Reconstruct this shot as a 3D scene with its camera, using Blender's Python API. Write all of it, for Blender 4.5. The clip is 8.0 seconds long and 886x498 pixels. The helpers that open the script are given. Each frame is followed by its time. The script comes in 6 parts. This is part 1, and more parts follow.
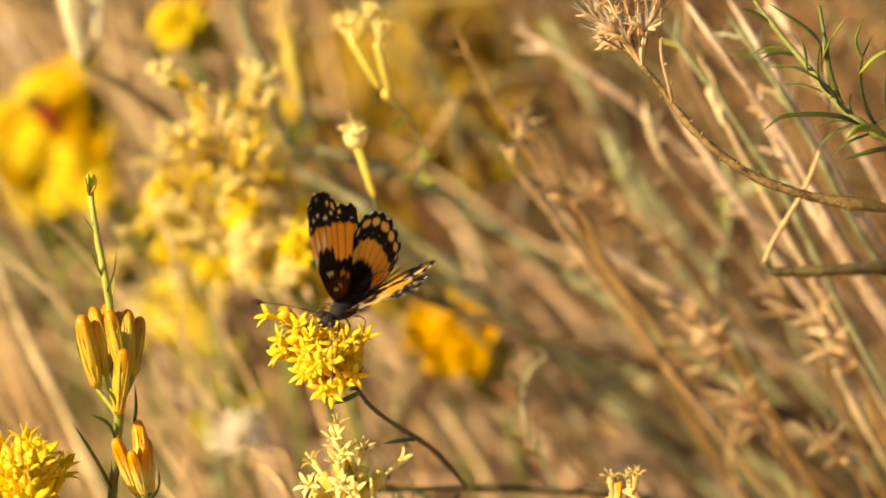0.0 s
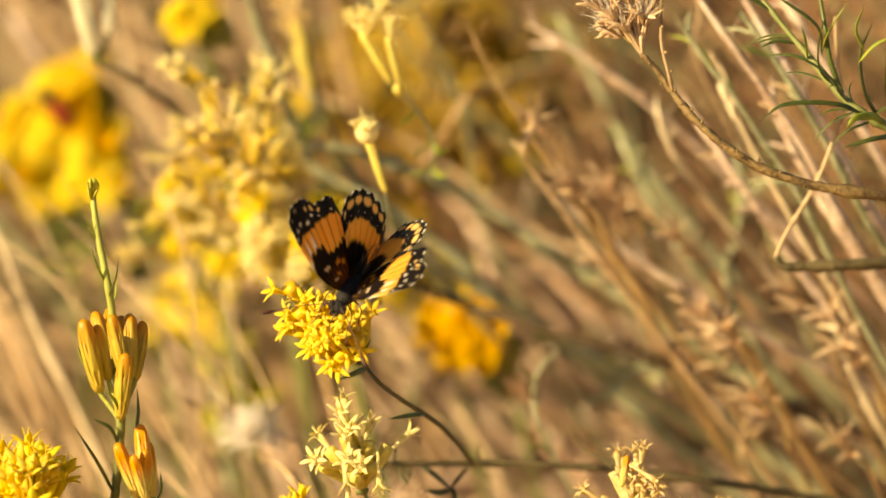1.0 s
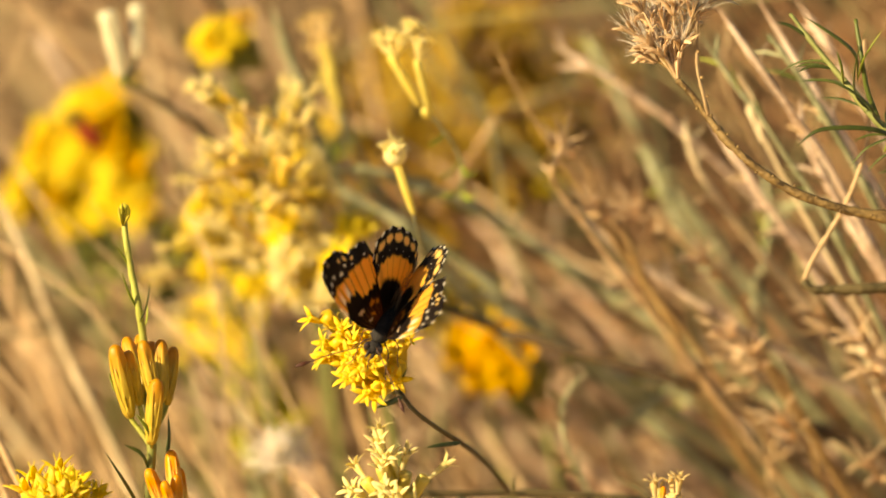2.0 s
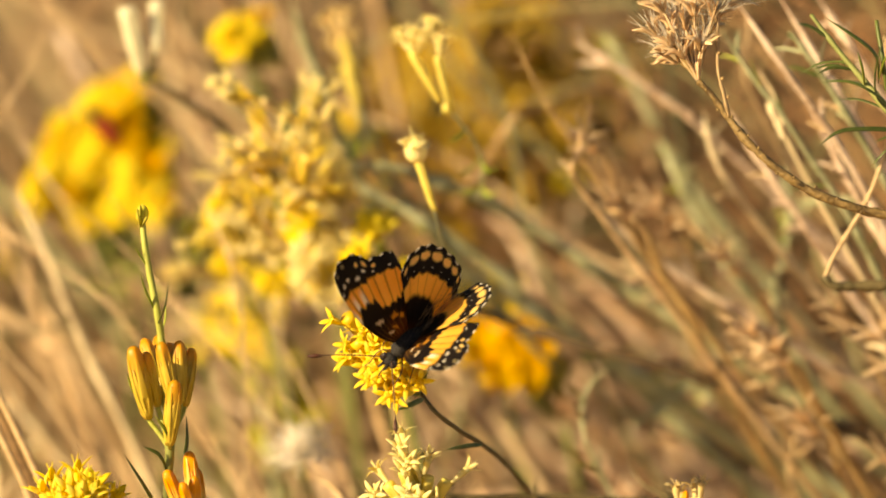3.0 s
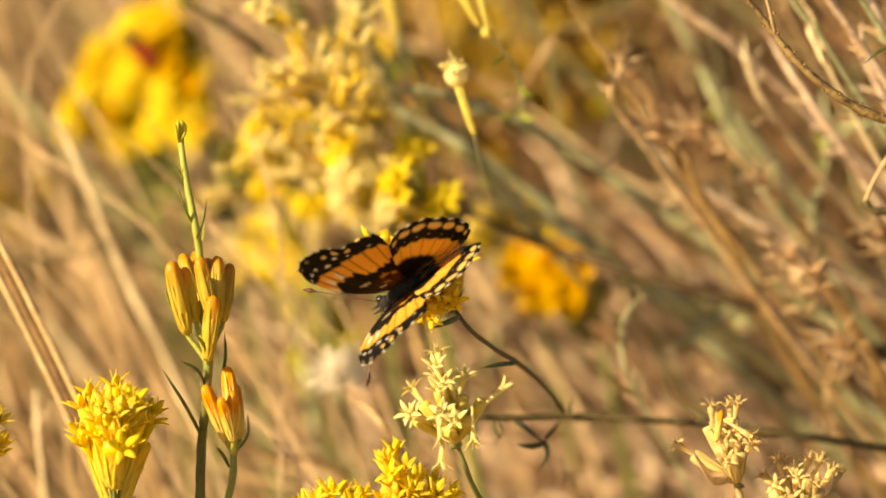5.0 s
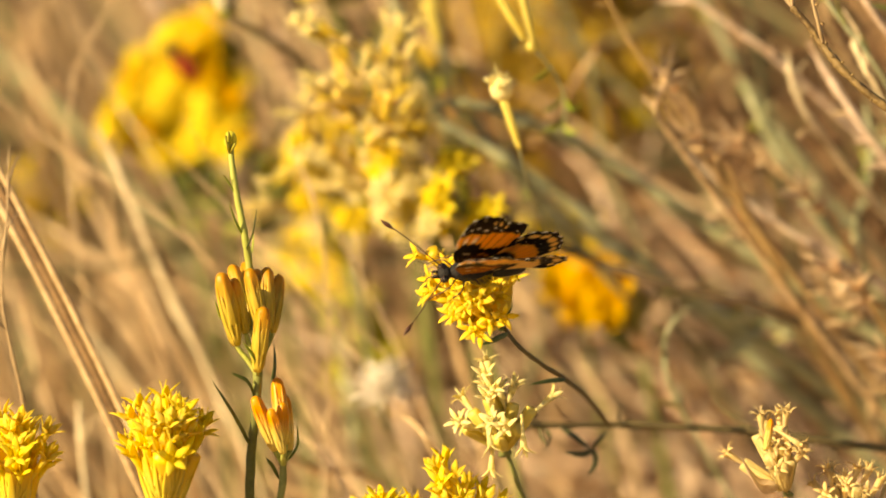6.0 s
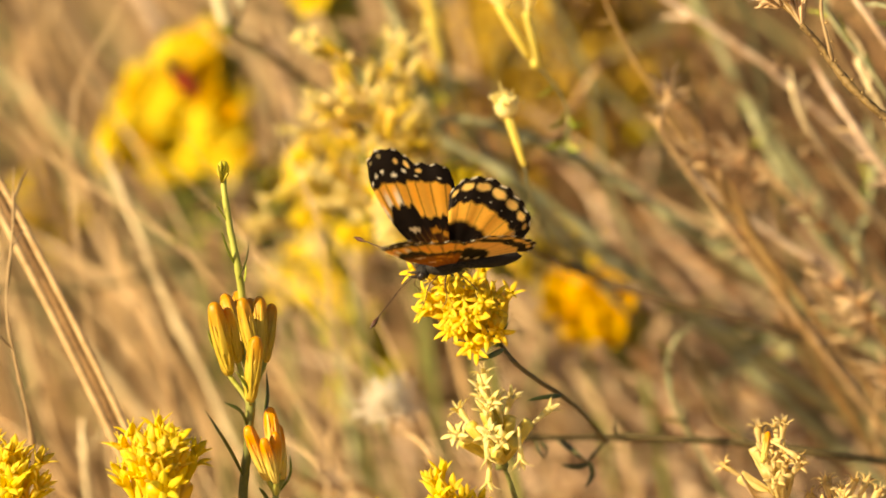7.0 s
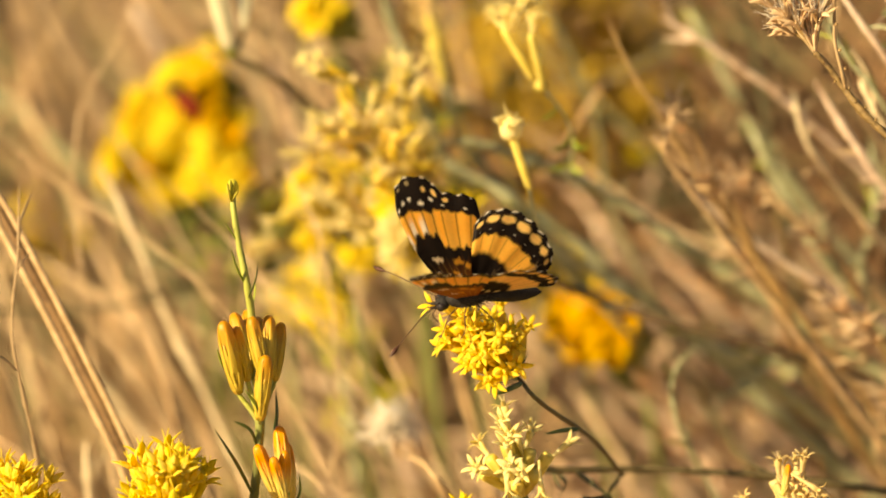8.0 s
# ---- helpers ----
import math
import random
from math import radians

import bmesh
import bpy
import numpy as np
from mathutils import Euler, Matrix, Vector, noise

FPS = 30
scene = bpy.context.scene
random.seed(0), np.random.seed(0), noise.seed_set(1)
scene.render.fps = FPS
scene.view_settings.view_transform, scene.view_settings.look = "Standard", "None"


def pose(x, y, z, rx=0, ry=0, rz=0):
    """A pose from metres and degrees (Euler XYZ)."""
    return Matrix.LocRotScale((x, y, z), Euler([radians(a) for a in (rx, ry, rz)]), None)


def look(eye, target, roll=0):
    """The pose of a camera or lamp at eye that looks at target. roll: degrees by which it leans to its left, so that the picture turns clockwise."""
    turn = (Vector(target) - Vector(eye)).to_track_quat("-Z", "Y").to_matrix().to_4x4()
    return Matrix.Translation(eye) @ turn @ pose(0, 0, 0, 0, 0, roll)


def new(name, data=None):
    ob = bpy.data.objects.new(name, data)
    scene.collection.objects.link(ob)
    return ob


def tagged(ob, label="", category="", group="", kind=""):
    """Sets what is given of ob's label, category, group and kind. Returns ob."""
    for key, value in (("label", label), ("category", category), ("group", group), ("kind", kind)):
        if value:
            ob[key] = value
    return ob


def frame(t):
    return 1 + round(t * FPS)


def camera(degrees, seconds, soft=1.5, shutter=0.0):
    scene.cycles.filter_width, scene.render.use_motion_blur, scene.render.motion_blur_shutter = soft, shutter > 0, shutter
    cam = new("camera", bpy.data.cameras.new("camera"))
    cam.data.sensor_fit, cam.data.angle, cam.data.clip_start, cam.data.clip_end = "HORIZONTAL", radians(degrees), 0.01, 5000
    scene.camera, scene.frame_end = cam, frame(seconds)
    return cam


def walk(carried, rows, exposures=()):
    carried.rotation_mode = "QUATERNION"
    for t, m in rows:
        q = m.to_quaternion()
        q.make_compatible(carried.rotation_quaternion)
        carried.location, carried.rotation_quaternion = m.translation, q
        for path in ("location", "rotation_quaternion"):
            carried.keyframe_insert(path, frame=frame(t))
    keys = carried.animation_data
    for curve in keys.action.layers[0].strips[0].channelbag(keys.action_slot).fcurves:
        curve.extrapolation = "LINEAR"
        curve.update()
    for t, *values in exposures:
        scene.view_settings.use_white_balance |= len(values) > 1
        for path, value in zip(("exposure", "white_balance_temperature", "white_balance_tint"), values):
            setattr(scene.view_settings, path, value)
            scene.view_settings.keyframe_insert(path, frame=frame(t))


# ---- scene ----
SLANT = Matrix.Translation((0, 0, 0.75)) @ pose(0, 0, 0, -12)


def at(x, y, z):
    """A place in the bush, in millimetres from its middle: x across, y away, z up, in axes that lean 12 degrees."""
    return SLANT @ (Vector((x, y, z)) * 0.001)


# ---- the camera and its way ----
cam = camera(9.96, 8.0, 1.8)
cam.data.dof.use_dof = True
cam.data.dof.focus_distance = 0.891
cam.data.dof.aperture_fstop = 12.5
STEPS = [
    (0, 0.0, 0.0, 2.00, 0.90), (0.1, 0.0, 0.0, 2.20, -0.40), (0.2, 0.0, 0.0, 0.10, -1.20),
    (0.3, 0.0, 0.0, -1.40, -1.40), (0.4, 0.0, 0.0, -2.80, -1.00), (0.5, 0.0, 0.0, -4.40, -0.10),
    (0.6, 0.0, 0.0, -4.90, 1.00), (0.7, 0.0, 0.0, -3.60, 1.70), (0.8, 0.0, 0.0, -2.00, 1.70),
    (0.9, 0.0, 0.0, -0.60, 1.00), (1, 0.0, 0.0, 0.00, 0.00), (1.1, 0.0, 0.0, -0.10, -0.10),
    (1.2, 0.0, 0.0, -1.60, -0.10), (1.3, 0.0, 0.0, -2.60, 0.00), (1.4, 0.0, 0.0, -2.00, 1.40),
    (1.5, 0.0, 0.0, -2.00, 1.80), (1.6, 0.0, 0.0, -1.10, 0.70), (1.7, 0.0, 0.0, -2.20, 0.60),
    (1.8, 0.0, 0.0, -2.30, 1.30), (1.9, 0.0, 0.0, -3.40, 3.40), (2, 0.0, 0.0, -5.00, 4.00),
    (2.1, 0.0, 0.0, -6.80, 3.20), (2.2, 0.0, 0.0, -8.10, 2.90), (3.3, -3.4, 0.0, -7.34, 4.10),
    (3.4, -3.7, 0.0, -6.16, 4.50), (3.5, -4.0, 0.0, -7.17, 3.80), (3.6, -4.1, 0.0, -7.97, 3.60),
    (3.7, -4.2, 0.0, -8.88, 3.60), (3.8, -4.3, 0.0, -10.48, 2.50), (3.9, -4.4, 0.0, -11.78, 1.20),
    (4, -4.4, 0.0, -13.59, 0.10), (4.1, -4.5, 0.0, -14.09, -1.80), (4.2, -4.6, 0.0, -13.80, -3.70),
    (4.3, -4.7, 0.0, -13.50, -5.90), (4.4, -4.8, 0.0, -12.90, -7.69), (4.5, -4.9, 0.0, -13.21, -9.59),
    (4.6, -5.0, 0.0, -13.61, -10.79), (4.7, -5.1, 0.0, -14.92, -11.09), (4.8, -5.1, 0.0, -15.42, -10.49),
    (4.9, -5.2, 0.0, -15.32, -9.99), (5, -5.3, 0.0, -15.93, -10.09), (5.1, -5.4, 0.3, -17.73, -10.18),
    (5.2, -5.5, 0.5, -19.83, -9.87), (6.3, -12.7, 3.5, -25.14, -6.65), (6.4, -13.3, 3.7, -24.57, -5.94),
    (6.5, -14.0, 4.0, -24.80, -4.53), (6.6, -14.3, 4.1, -24.61, -4.72), (6.7, -14.7, 4.1, -25.22, -4.52),
    (6.8, -15.0, 4.2, -24.64, -4.52), (6.9, -15.3, 4.3, -25.65, -5.31), (7, -15.7, 4.3, -25.27, -4.31),
    (7.1, -16.0, 4.4, -23.38, -3.91), (7.2, -16.3, 4.5, -22.89, -3.61), (7.3, -16.7, 4.5, -23.31, -3.90),
    (7.4, -17.0, 4.6, -24.72, -4.10), (7.5, -17.3, 4.7, -24.94, -3.00), (7.6, -17.7, 4.7, -25.45, -2.99),
    (7.7, -18.0, 4.8, -26.17, -2.69), (7.8, -18.3, 4.9, -26.38, -1.69), (7.9, -18.7, 4.9, -25.79, -0.99),
    (8, -19.0, 5.0, -26.31, -0.29)]
walk(cam, [(t, look(at(x, -900, z), at(u, 0, v))) for t, x, z, u, v in STEPS], [(0.0, 0.73, 7850, 11), (8.0, 0.73, 7850, 11)])

# ---- sky and sun ----
SUN_WAY = SLANT.to_3x3() @ Vector((-0.76, -0.55, 0.34)).normalized()
world = bpy.data.worlds.new("sky")
scene.world = world
world.use_nodes = True
sky = world.node_tree.nodes.new("ShaderNodeTexSky")
sky.sky_type = "NISHITA"
sky.sun_disc = False
sky.sun_elevation = math.asin(SUN_WAY.z)
sky.sun_rotation = math.atan2(SUN_WAY.x, SUN_WAY.y)
world.node_tree.nodes["Background"].inputs["Strength"].default_value = 0.05
world.node_tree.links.new(sky.outputs[0], world.node_tree.nodes["Background"].inputs["Color"])
lamp = bpy.data.lights.new("sun", "SUN")
lamp.energy, lamp.angle, lamp.color = 5.0, radians(0.53), (1.0, 0.82, 0.52)
sun = new("sun", lamp)
sun.matrix_world = look(SUN_WAY * 10, (0, 0, 0))


# ---- materials ----
def surface(name, a, b, rough=0.6, grain=300.0, thin=0.0, vary=0.25, bump=0.2, island=False, tip=None, gloss=0.5, streak=1.0):
    """Two colours mixed by grain at two scales; tip: (colour, from, to) along the piece in metres; thin: share of light let through."""
    m = bpy.data.materials.new(name)
    m.use_nodes = True
    n, link = m.node_tree.nodes, m.node_tree.links.new
    bsdf = n["Principled BSDF"]
    where = n.new("ShaderNodeTexCoord")
    stretch = n.new("ShaderNodeMapping")
    stretch.inputs["Scale"].default_value = (1, 1, streak)
    link(where.outputs["Object"], stretch.inputs["Vector"])
    fine, broad = n.new("ShaderNodeTexNoise"), n.new("ShaderNodeTexNoise")
    fine.inputs["Scale"].default_value, broad.inputs["Scale"].default_value = grain * 3, grain * 0.5
    fine.inputs["Detail"].default_value = 5
    for tex in (fine, broad):
        link(stretch.outputs[0], tex.inputs["Vector"])
    both = n.new("ShaderNodeMath")
    both.operation = "ADD"
    link(fine.outputs["Fac"], both.inputs[0])
    link(broad.outputs["Fac"], both.inputs[1])
    spread = n.new("ShaderNodeMapRange")
    spread.inputs["From Min"].default_value, spread.inputs["From Max"].default_value = 0.72, 1.28
    link(both.outputs[0], spread.inputs["Value"])
    mix = n.new("ShaderNodeMix")
    mix.data_type = "RGBA"
    mix.inputs["A"].default_value, mix.inputs["B"].default_value = (*a, 1), (*b, 1)
    link(spread.outputs[0], mix.inputs["Factor"])
    colour = mix.outputs["Result"]
    if tip:
        split, ramp, blend = n.new("ShaderNodeSeparateXYZ"), n.new("ShaderNodeMapRange"), n.new("ShaderNodeMix")
        blend.data_type = "RGBA"
        link(where.outputs["Object"], split.inputs[0])
        link(split.outputs["Z"], ramp.inputs["Value"])
        ramp.inputs["From Min"].default_value, ramp.inputs["From Max"].default_value = tip[1], tip[2]
        link(ramp.outputs[0], blend.inputs["Factor"])
        link(colour, blend.inputs["A"])
        blend.inputs["B"].default_value = (*tip[0], 1)
        colour = blend.outputs["Result"]
    chance = n.new("ShaderNodeNewGeometry").outputs["Random Per Island"] if island else n.new("ShaderNodeObjectInfo").outputs["Random"]
    lift, hsv = n.new("ShaderNodeMapRange"), n.new("ShaderNodeHueSaturation")
    lift.inputs["To Min"].default_value, lift.inputs["To Max"].default_value = 1 - vary, 1 + vary
    link(chance, lift.inputs["Value"])
    link(lift.outputs[0], hsv.inputs["Value"])
    link(colour, hsv.inputs["Color"])
    link(hsv.outputs[0], bsdf.inputs["Base Color"])
    bsdf.inputs["Roughness"].default_value = rough
    bsdf.inputs["Specular IOR Level"].default_value = gloss
    relief = n.new("ShaderNodeBump")
    relief.inputs["Strength"].default_value, relief.inputs["Distance"].default_value = bump, 0.0004
    link(both.outputs[0], relief.inputs["Height"])
    link(relief.outputs[0], bsdf.inputs["Normal"])
    if thin:
        glow, share = n.new("ShaderNodeBsdfTranslucent"), n.new("ShaderNodeMixShader")
        link(hsv.outputs[0], glow.inputs["Color"])
        share.inputs[0].default_value = thin
        link(bsdf.outputs[0], share.inputs[1])
        link(glow.outputs[0], share.inputs[2])
        link(share.outputs[0], n["Material Output"].inputs["Surface"])
    return m


PETAL = surface("petal_yellow", (0.95, 0.73, 0.03), (0.97, 0.85, 0.18), 0.7, 500, 0.42, 0.08, 0.1, gloss=0.2)
PETAL_DEEP = surface("petal_golden_yellow", (0.93, 0.63, 0.012), (0.95, 0.72, 0.03), 0.7, 500, 0.52, 0.12, 0.1, gloss=0.2)
PETAL_PALE = surface("petal_pale", (0.95, 0.83, 0.32), (0.97, 0.91, 0.58), 0.55, 500, 0.4, 0.10, 0.1, gloss=0.2)
PETAL_CREAM = surface("petal_cream", (0.84, 0.64, 0.26), (0.90, 0.77, 0.44), 0.6, 500, 0.35, 0.14, 0.1, gloss=0.2)
CUP = surface("cup_yellow_green", (0.72, 0.58, 0.05), (0.82, 0.66, 0.10), 0.45, 500, 0.15, 0.15, 0.2, tip=((0.90, 0.56, 0.02), 0.004, 0.010), streak=0.25)
CUP_CREAM = surface("cup_cream", (0.72, 0.54, 0.19), (0.84, 0.70, 0.34), 0.5, 500, 0.2, 0.15, 0.3, streak=0.25)
CUP_WISP = surface("cup_wispy_yellow", (0.90, 0.68, 0.09), (0.95, 0.81, 0.28), 0.5, 500, 0.3, 0.14, 0.2, streak=0.25)
CUP_IVORY = surface("cup_ivory", (0.80, 0.74, 0.46), (0.90, 0.86, 0.66), 0.5, 500, 0.2, 0.08, 0.2, streak=0.25)
CUP_PALE = surface("cup_pale_yellow", (0.84, 0.68, 0.11), (0.90, 0.78, 0.24), 0.5, 500, 0.25, 0.12, 0.2, streak=0.25)
PETAL_OCHRE = surface("petal_dull_ochre", (0.50, 0.33, 0.035), (0.68, 0.47, 0.07), 0.6, 400, 0.3, 0.35, 0.1, gloss=0.2)
BUD = surface("bud_yellow", (0.62, 0.46, 0.05), (0.78, 0.58, 0.09), 0.45, 500, 0.28, 0.12, 0.2, tip=((0.80, 0.37, 0.012), 0.0072, 0.0115), streak=0.25)
BUD_ORANGE = surface("bud_orange", (0.84, 0.64, 0.12), (0.90, 0.72, 0.22), 0.4, 500, 0.2, 0.10, 0.2, tip=((0.95, 0.38, 0.008), 0.0045, 0.0088), streak=0.25)
STEM_GREEN = surface("stem_green", (0.16, 0.19, 0.05), (0.26, 0.28, 0.09), 0.6, 350, 0, 0.2, 0.3)
STEM_LIME = surface("stem_yellow_green", (0.30, 0.34, 0.05), (0.48, 0.48, 0.12), 0.6, 350, 0, 0.15, 0.3)
STEM_BUD = surface("bud_stem_green", (0.07, 0.085, 0.02), (0.15, 0.16, 0.04), 0.6, 350, 0, 0.1, 0.3, tip=((0.40, 0.43, 0.085), 0.722, 0.748))
ARCH_BARK = surface("arch_bark", (0.10, 0.058, 0.019), (0.33, 0.22, 0.08), 0.6, 420, 0, 0.1, 0.9)
TWIG_MASS = surface("twig_mass", (0.20, 0.110, 0.048), (0.64, 0.43, 0.23), 0.7, 120, 0, 0.8, 0.2, island=True)
STEM_DARK = surface("stem_dark", (0.075, 0.06, 0.023), (0.165, 0.125, 0.052), 0.65, 260, 0, 0.15, 0.4)
TWIG_DARK = surface("twig_dark_brown", (0.05, 0.032, 0.014), (0.13, 0.082, 0.036), 0.7, 260, 0, 0.15, 0.4)
PETAL_LIME = surface("petal_yellow_green", (0.60, 0.56, 0.05), (0.74, 0.68, 0.13), 0.6, 400, 0.3, 0.25, 0.1, gloss=0.2)
PETAL_LEMON = surface("petal_lemon_yellow", (0.95, 0.77, 0.03), (0.97, 0.86, 0.11), 0.7, 400, 0.4, 0.08, 0.1, gloss=0.2)
STALK_BROWN = surface("stalk_brown", (0.13, 0.072, 0.030), (0.30, 0.185, 0.085), 0.65, 200, 0, 0.1, 0.5)
LEAF_DULL = surface("leaf_dull_green", (0.045, 0.055, 0.018), (0.10, 0.10, 0.035), 0.6, 400, 0.1, 0.25, 0.3)
CUP_GREEN = surface("cup_green", (0.24, 0.25, 0.04), (0.40, 0.37, 0.06), 0.5, 500, 0.15, 0.2, 0.2, streak=0.25)
STEM_GREY = surface("stem_grey_green", (0.23, 0.24, 0.11), (0.52, 0.53, 0.33), 0.7, 220, 0, 0.3, 0.4)
STRAW = surface("straw", (0.38, 0.25, 0.12), (0.68, 0.49, 0.28), 0.6, 220, 0, 0.3, 0.4)
STRAW_PINK = surface("straw_pinkish", (0.38, 0.25, 0.165), (0.82, 0.66, 0.52), 0.65, 220, 0, 0.3, 0.5)
STRAW_PALE = surface("straw_pale", (0.62, 0.50, 0.30), (0.78, 0.66, 0.44), 0.6, 300, 0, 0.15, 0.3)
BARK = surface("bark_brown", (0.30, 0.18, 0.07), (0.46, 0.31, 0.13), 0.6, 320, 0, 0.15, 0.45)
LEAF = surface("leaf_green", (0.055, 0.085, 0.014), (0.12, 0.15, 0.032), 0.4, 400, 0.15, 0.25, 0.2)
LEAF_FRESH = surface("leaf_fresh_green", (0.26, 0.34, 0.03), (0.40, 0.46, 0.06), 0.45, 400, 0.2, 0.2, 0.2)
DRY = surface("dry_bract", (0.70, 0.49, 0.28), (0.86, 0.69, 0.46), 0.6, 400, 0.25, 0.2, 0.2)
FLUFF = surface("seed_hair", (0.86, 0.82, 0.74), (0.92, 0.88, 0.80), 0.7, 400, 0.5, 0.1, 0.0)
THATCH = surface("thatch", (0.25, 0.145, 0.068), (0.62, 0.44, 0.24), 0.7, 120, 0, 0.6, 0.2, island=True)
GRASS_STEM = surface("grass_stem", (0.22, 0.125, 0.058), (0.62, 0.43, 0.235), 0.7, 120, 0, 0.7, 0.2)
BRUSH_STEM = surface("brush_stem", (0.115, 0.052, 0.020), (0.42, 0.215, 0.095), 0.7, 120, 0, 0.8, 0.2)
BRUSH_MASS = surface("brush_mass", (0.115, 0.052, 0.020), (0.42, 0.215, 0.095), 0.7, 120, 0, 0.8, 0.2, island=True)
RUSSET_STEM = surface("russet_stem", (0.09, 0.036, 0.013), (0.56, 0.34, 0.17), 0.7, 120, 0, 0.85, 0.2)
# Stem brown taken darker, so that the deep brush reads as shaded gaps.
BROWN_AND_SHADE = surface("brown_and_shade_stem", (0.045, 0.028, 0.011), (0.17, 0.103, 0.044), 0.75, 120, 0, 0.8, 0.3)
SHADE_MASS = surface("brown_shade_mass", (0.045, 0.028, 0.011), (0.17, 0.103, 0.044), 0.75, 120, 0, 0.8, 0.3, island=True)
OLIVE_STEM = surface("olive_stem", (0.13, 0.135, 0.05), (0.36, 0.35, 0.18), 0.7, 120, 0, 0.6, 0.2)
SOIL = surface("soil", (0.30, 0.19, 0.09), (0.50, 0.35, 0.185), 0.9, 30, 0, 0.0, 0.5)
PINK_GRASS = surface("pinkish_grass", (0.48, 0.32, 0.20), (0.84, 0.67, 0.50), 0.7, 120, 0, 0.45, 0.2)
PALE_GRASS = surface("pale_grass", (0.40, 0.265, 0.13), (0.74, 0.56, 0.35), 0.7, 120, 0, 0.5, 0.2)
CHITIN = surface("body_black", (0.010, 0.009, 0.009), (0.030, 0.027, 0.026), 0.7, 900, 0, 0.1, 0.6, gloss=0.25)
HAIR = surface("body_hair", (0.030, 0.024, 0.020), (0.07, 0.055, 0.04), 0.7, 900, 0, 0.3, 0.2)
HAIR_TAN = surface("wing_hair", (0.16, 0.10, 0.05), (0.34, 0.23, 0.12), 0.6, 900, 0, 0.3, 0.2)
FEELER = surface("feeler", (0.05, 0.022, 0.012), (0.15, 0.08, 0.04), 0.5, 1500, 0, 0.1, 0.2)
CLUB = surface("feeler_club", (0.05, 0.02, 0.012), (0.10, 0.03, 0.015), 0.5, 1500, 0, 0.1, 0.2)
EYE = surface("eye", (0.015, 0.012, 0.012), (0.05, 0.04, 0.04), 0.2, 3000, 0, 0.0, 0.3)
SHELL_RED = surface("wing_case_red", (0.22, 0.016, 0.006), (0.32, 0.028, 0.010), 0.4, 900, 0, 0.0, 0.2)

WING = bpy.data.materials.new("wing_scales")
WING.use_nodes = True
nodes, join = WING.node_tree.nodes, WING.node_tree.links.new
pigment = nodes.new("ShaderNodeAttribute")
pigment.attribute_name = "pigment"
scales, tone = nodes.new("ShaderNodeTexNoise"), nodes.new("ShaderNodeMapRange")
scales.inputs["Scale"].default_value, scales.inputs["Detail"].default_value = 5000, 3
place = nodes.new("ShaderNodeTexCoord")
join(place.outputs["Object"], scales.inputs["Vector"])
join(scales.outputs["Fac"], tone.inputs["Value"])
tone.inputs["To Min"].default_value, tone.inputs["To Max"].default_value = 0.8, 1.2
shade = nodes.new("ShaderNodeHueSaturation")
join(pigment.outputs["Color"], shade.inputs["Color"])
join(tone.outputs[0], shade.inputs["Value"])
skin = nodes["Principled BSDF"]
join(shade.outputs[0], skin.inputs["Base Color"])
skin.inputs["Roughness"].default_value = 0.6
skin.inputs["Specular IOR Level"].default_value = 0.15
ridge = nodes.new("ShaderNodeBump")
ridge.inputs["Strength"].default_value, ridge.inputs["Distance"].default_value = 0.3, 0.0001
join(scales.outputs["Fac"], ridge.inputs["Height"])
join(ridge.outputs[0], skin.inputs["Normal"])
veil, blend = nodes.new("ShaderNodeBsdfTranslucent"), nodes.new("ShaderNodeMixShader")
join(shade.outputs[0], veil.inputs["Color"])
blend.inputs[0].default_value = 0.3
join(skin.outputs[0], blend.inputs[1])
join(veil.outputs[0], blend.inputs[2])
join(blend.outputs[0], nodes["Material Output"].inputs["Surface"])


# ---- building blocks ----
PLACED = {}


def thing(name, base, label, category, group=""):
    """An empty at the thing's base, that parents its parts."""
    ob = new(name)
    ob.empty_display_size = 0.005
    ob.location = base
    PLACED[ob] = Matrix.Translation(base)
    return tagged(ob, label, category, group)


def hang(ob, parent, m, label=""):
    """Puts a part at the world pose m under its parent."""
    ob.parent = parent
    ob.matrix_basis = PLACED[parent].inverted() @ m
    PLACED[ob] = m
    if label:
        tagged(ob, label)
    return ob


def mesh_of(bm, name, material, smooth=True):
    me = bpy.data.meshes.new(name)
    bm.normal_update()
    bm.to_mesh(me)
    bm.free()
    me.materials.append(material)
    if smooth:
        me.polygons.foreach_set("use_smooth", [True] * len(me.polygons))
    return me


def part(name, bm, material, parent, label=""):
    """Links a bmesh, in world space, as one mesh under a thing or part."""
    bm.transform(PLACED[parent].inverted())
    return hang(new(name, mesh_of(bm, name, material)), parent, PLACED[parent].copy(), label)


def through_points(points, per=6):
    """A smooth line through the points."""
    pts = [Vector(p) for p in points]
    pts = [pts[0] * 2 - pts[1], *pts, pts[-1] * 2 - pts[-2]]
    gaps = [max((b - a).length, 1e-9) for a, b in zip(pts, pts[1:])]
    pace = [((b - a) / g * h + (c - b) / h * g) / (g + h) for a, b, c, g, h in zip(pts, pts[1:], pts[2:], gaps, gaps[1:])]
    line = []
    for b, c, u, v, h in zip(pts[1:], pts[2:], pace, pace[1:], gaps[1:]):
        for k in range(per):
            q = k / per
            line.append(b * (1 + q * q * (2 * q - 3)) + u * h * (q - 2 * q * q + q ** 3) + c * (q * q * (3 - 2 * q)) + v * h * (q ** 3 - q * q))
    return line + [pts[-2]]


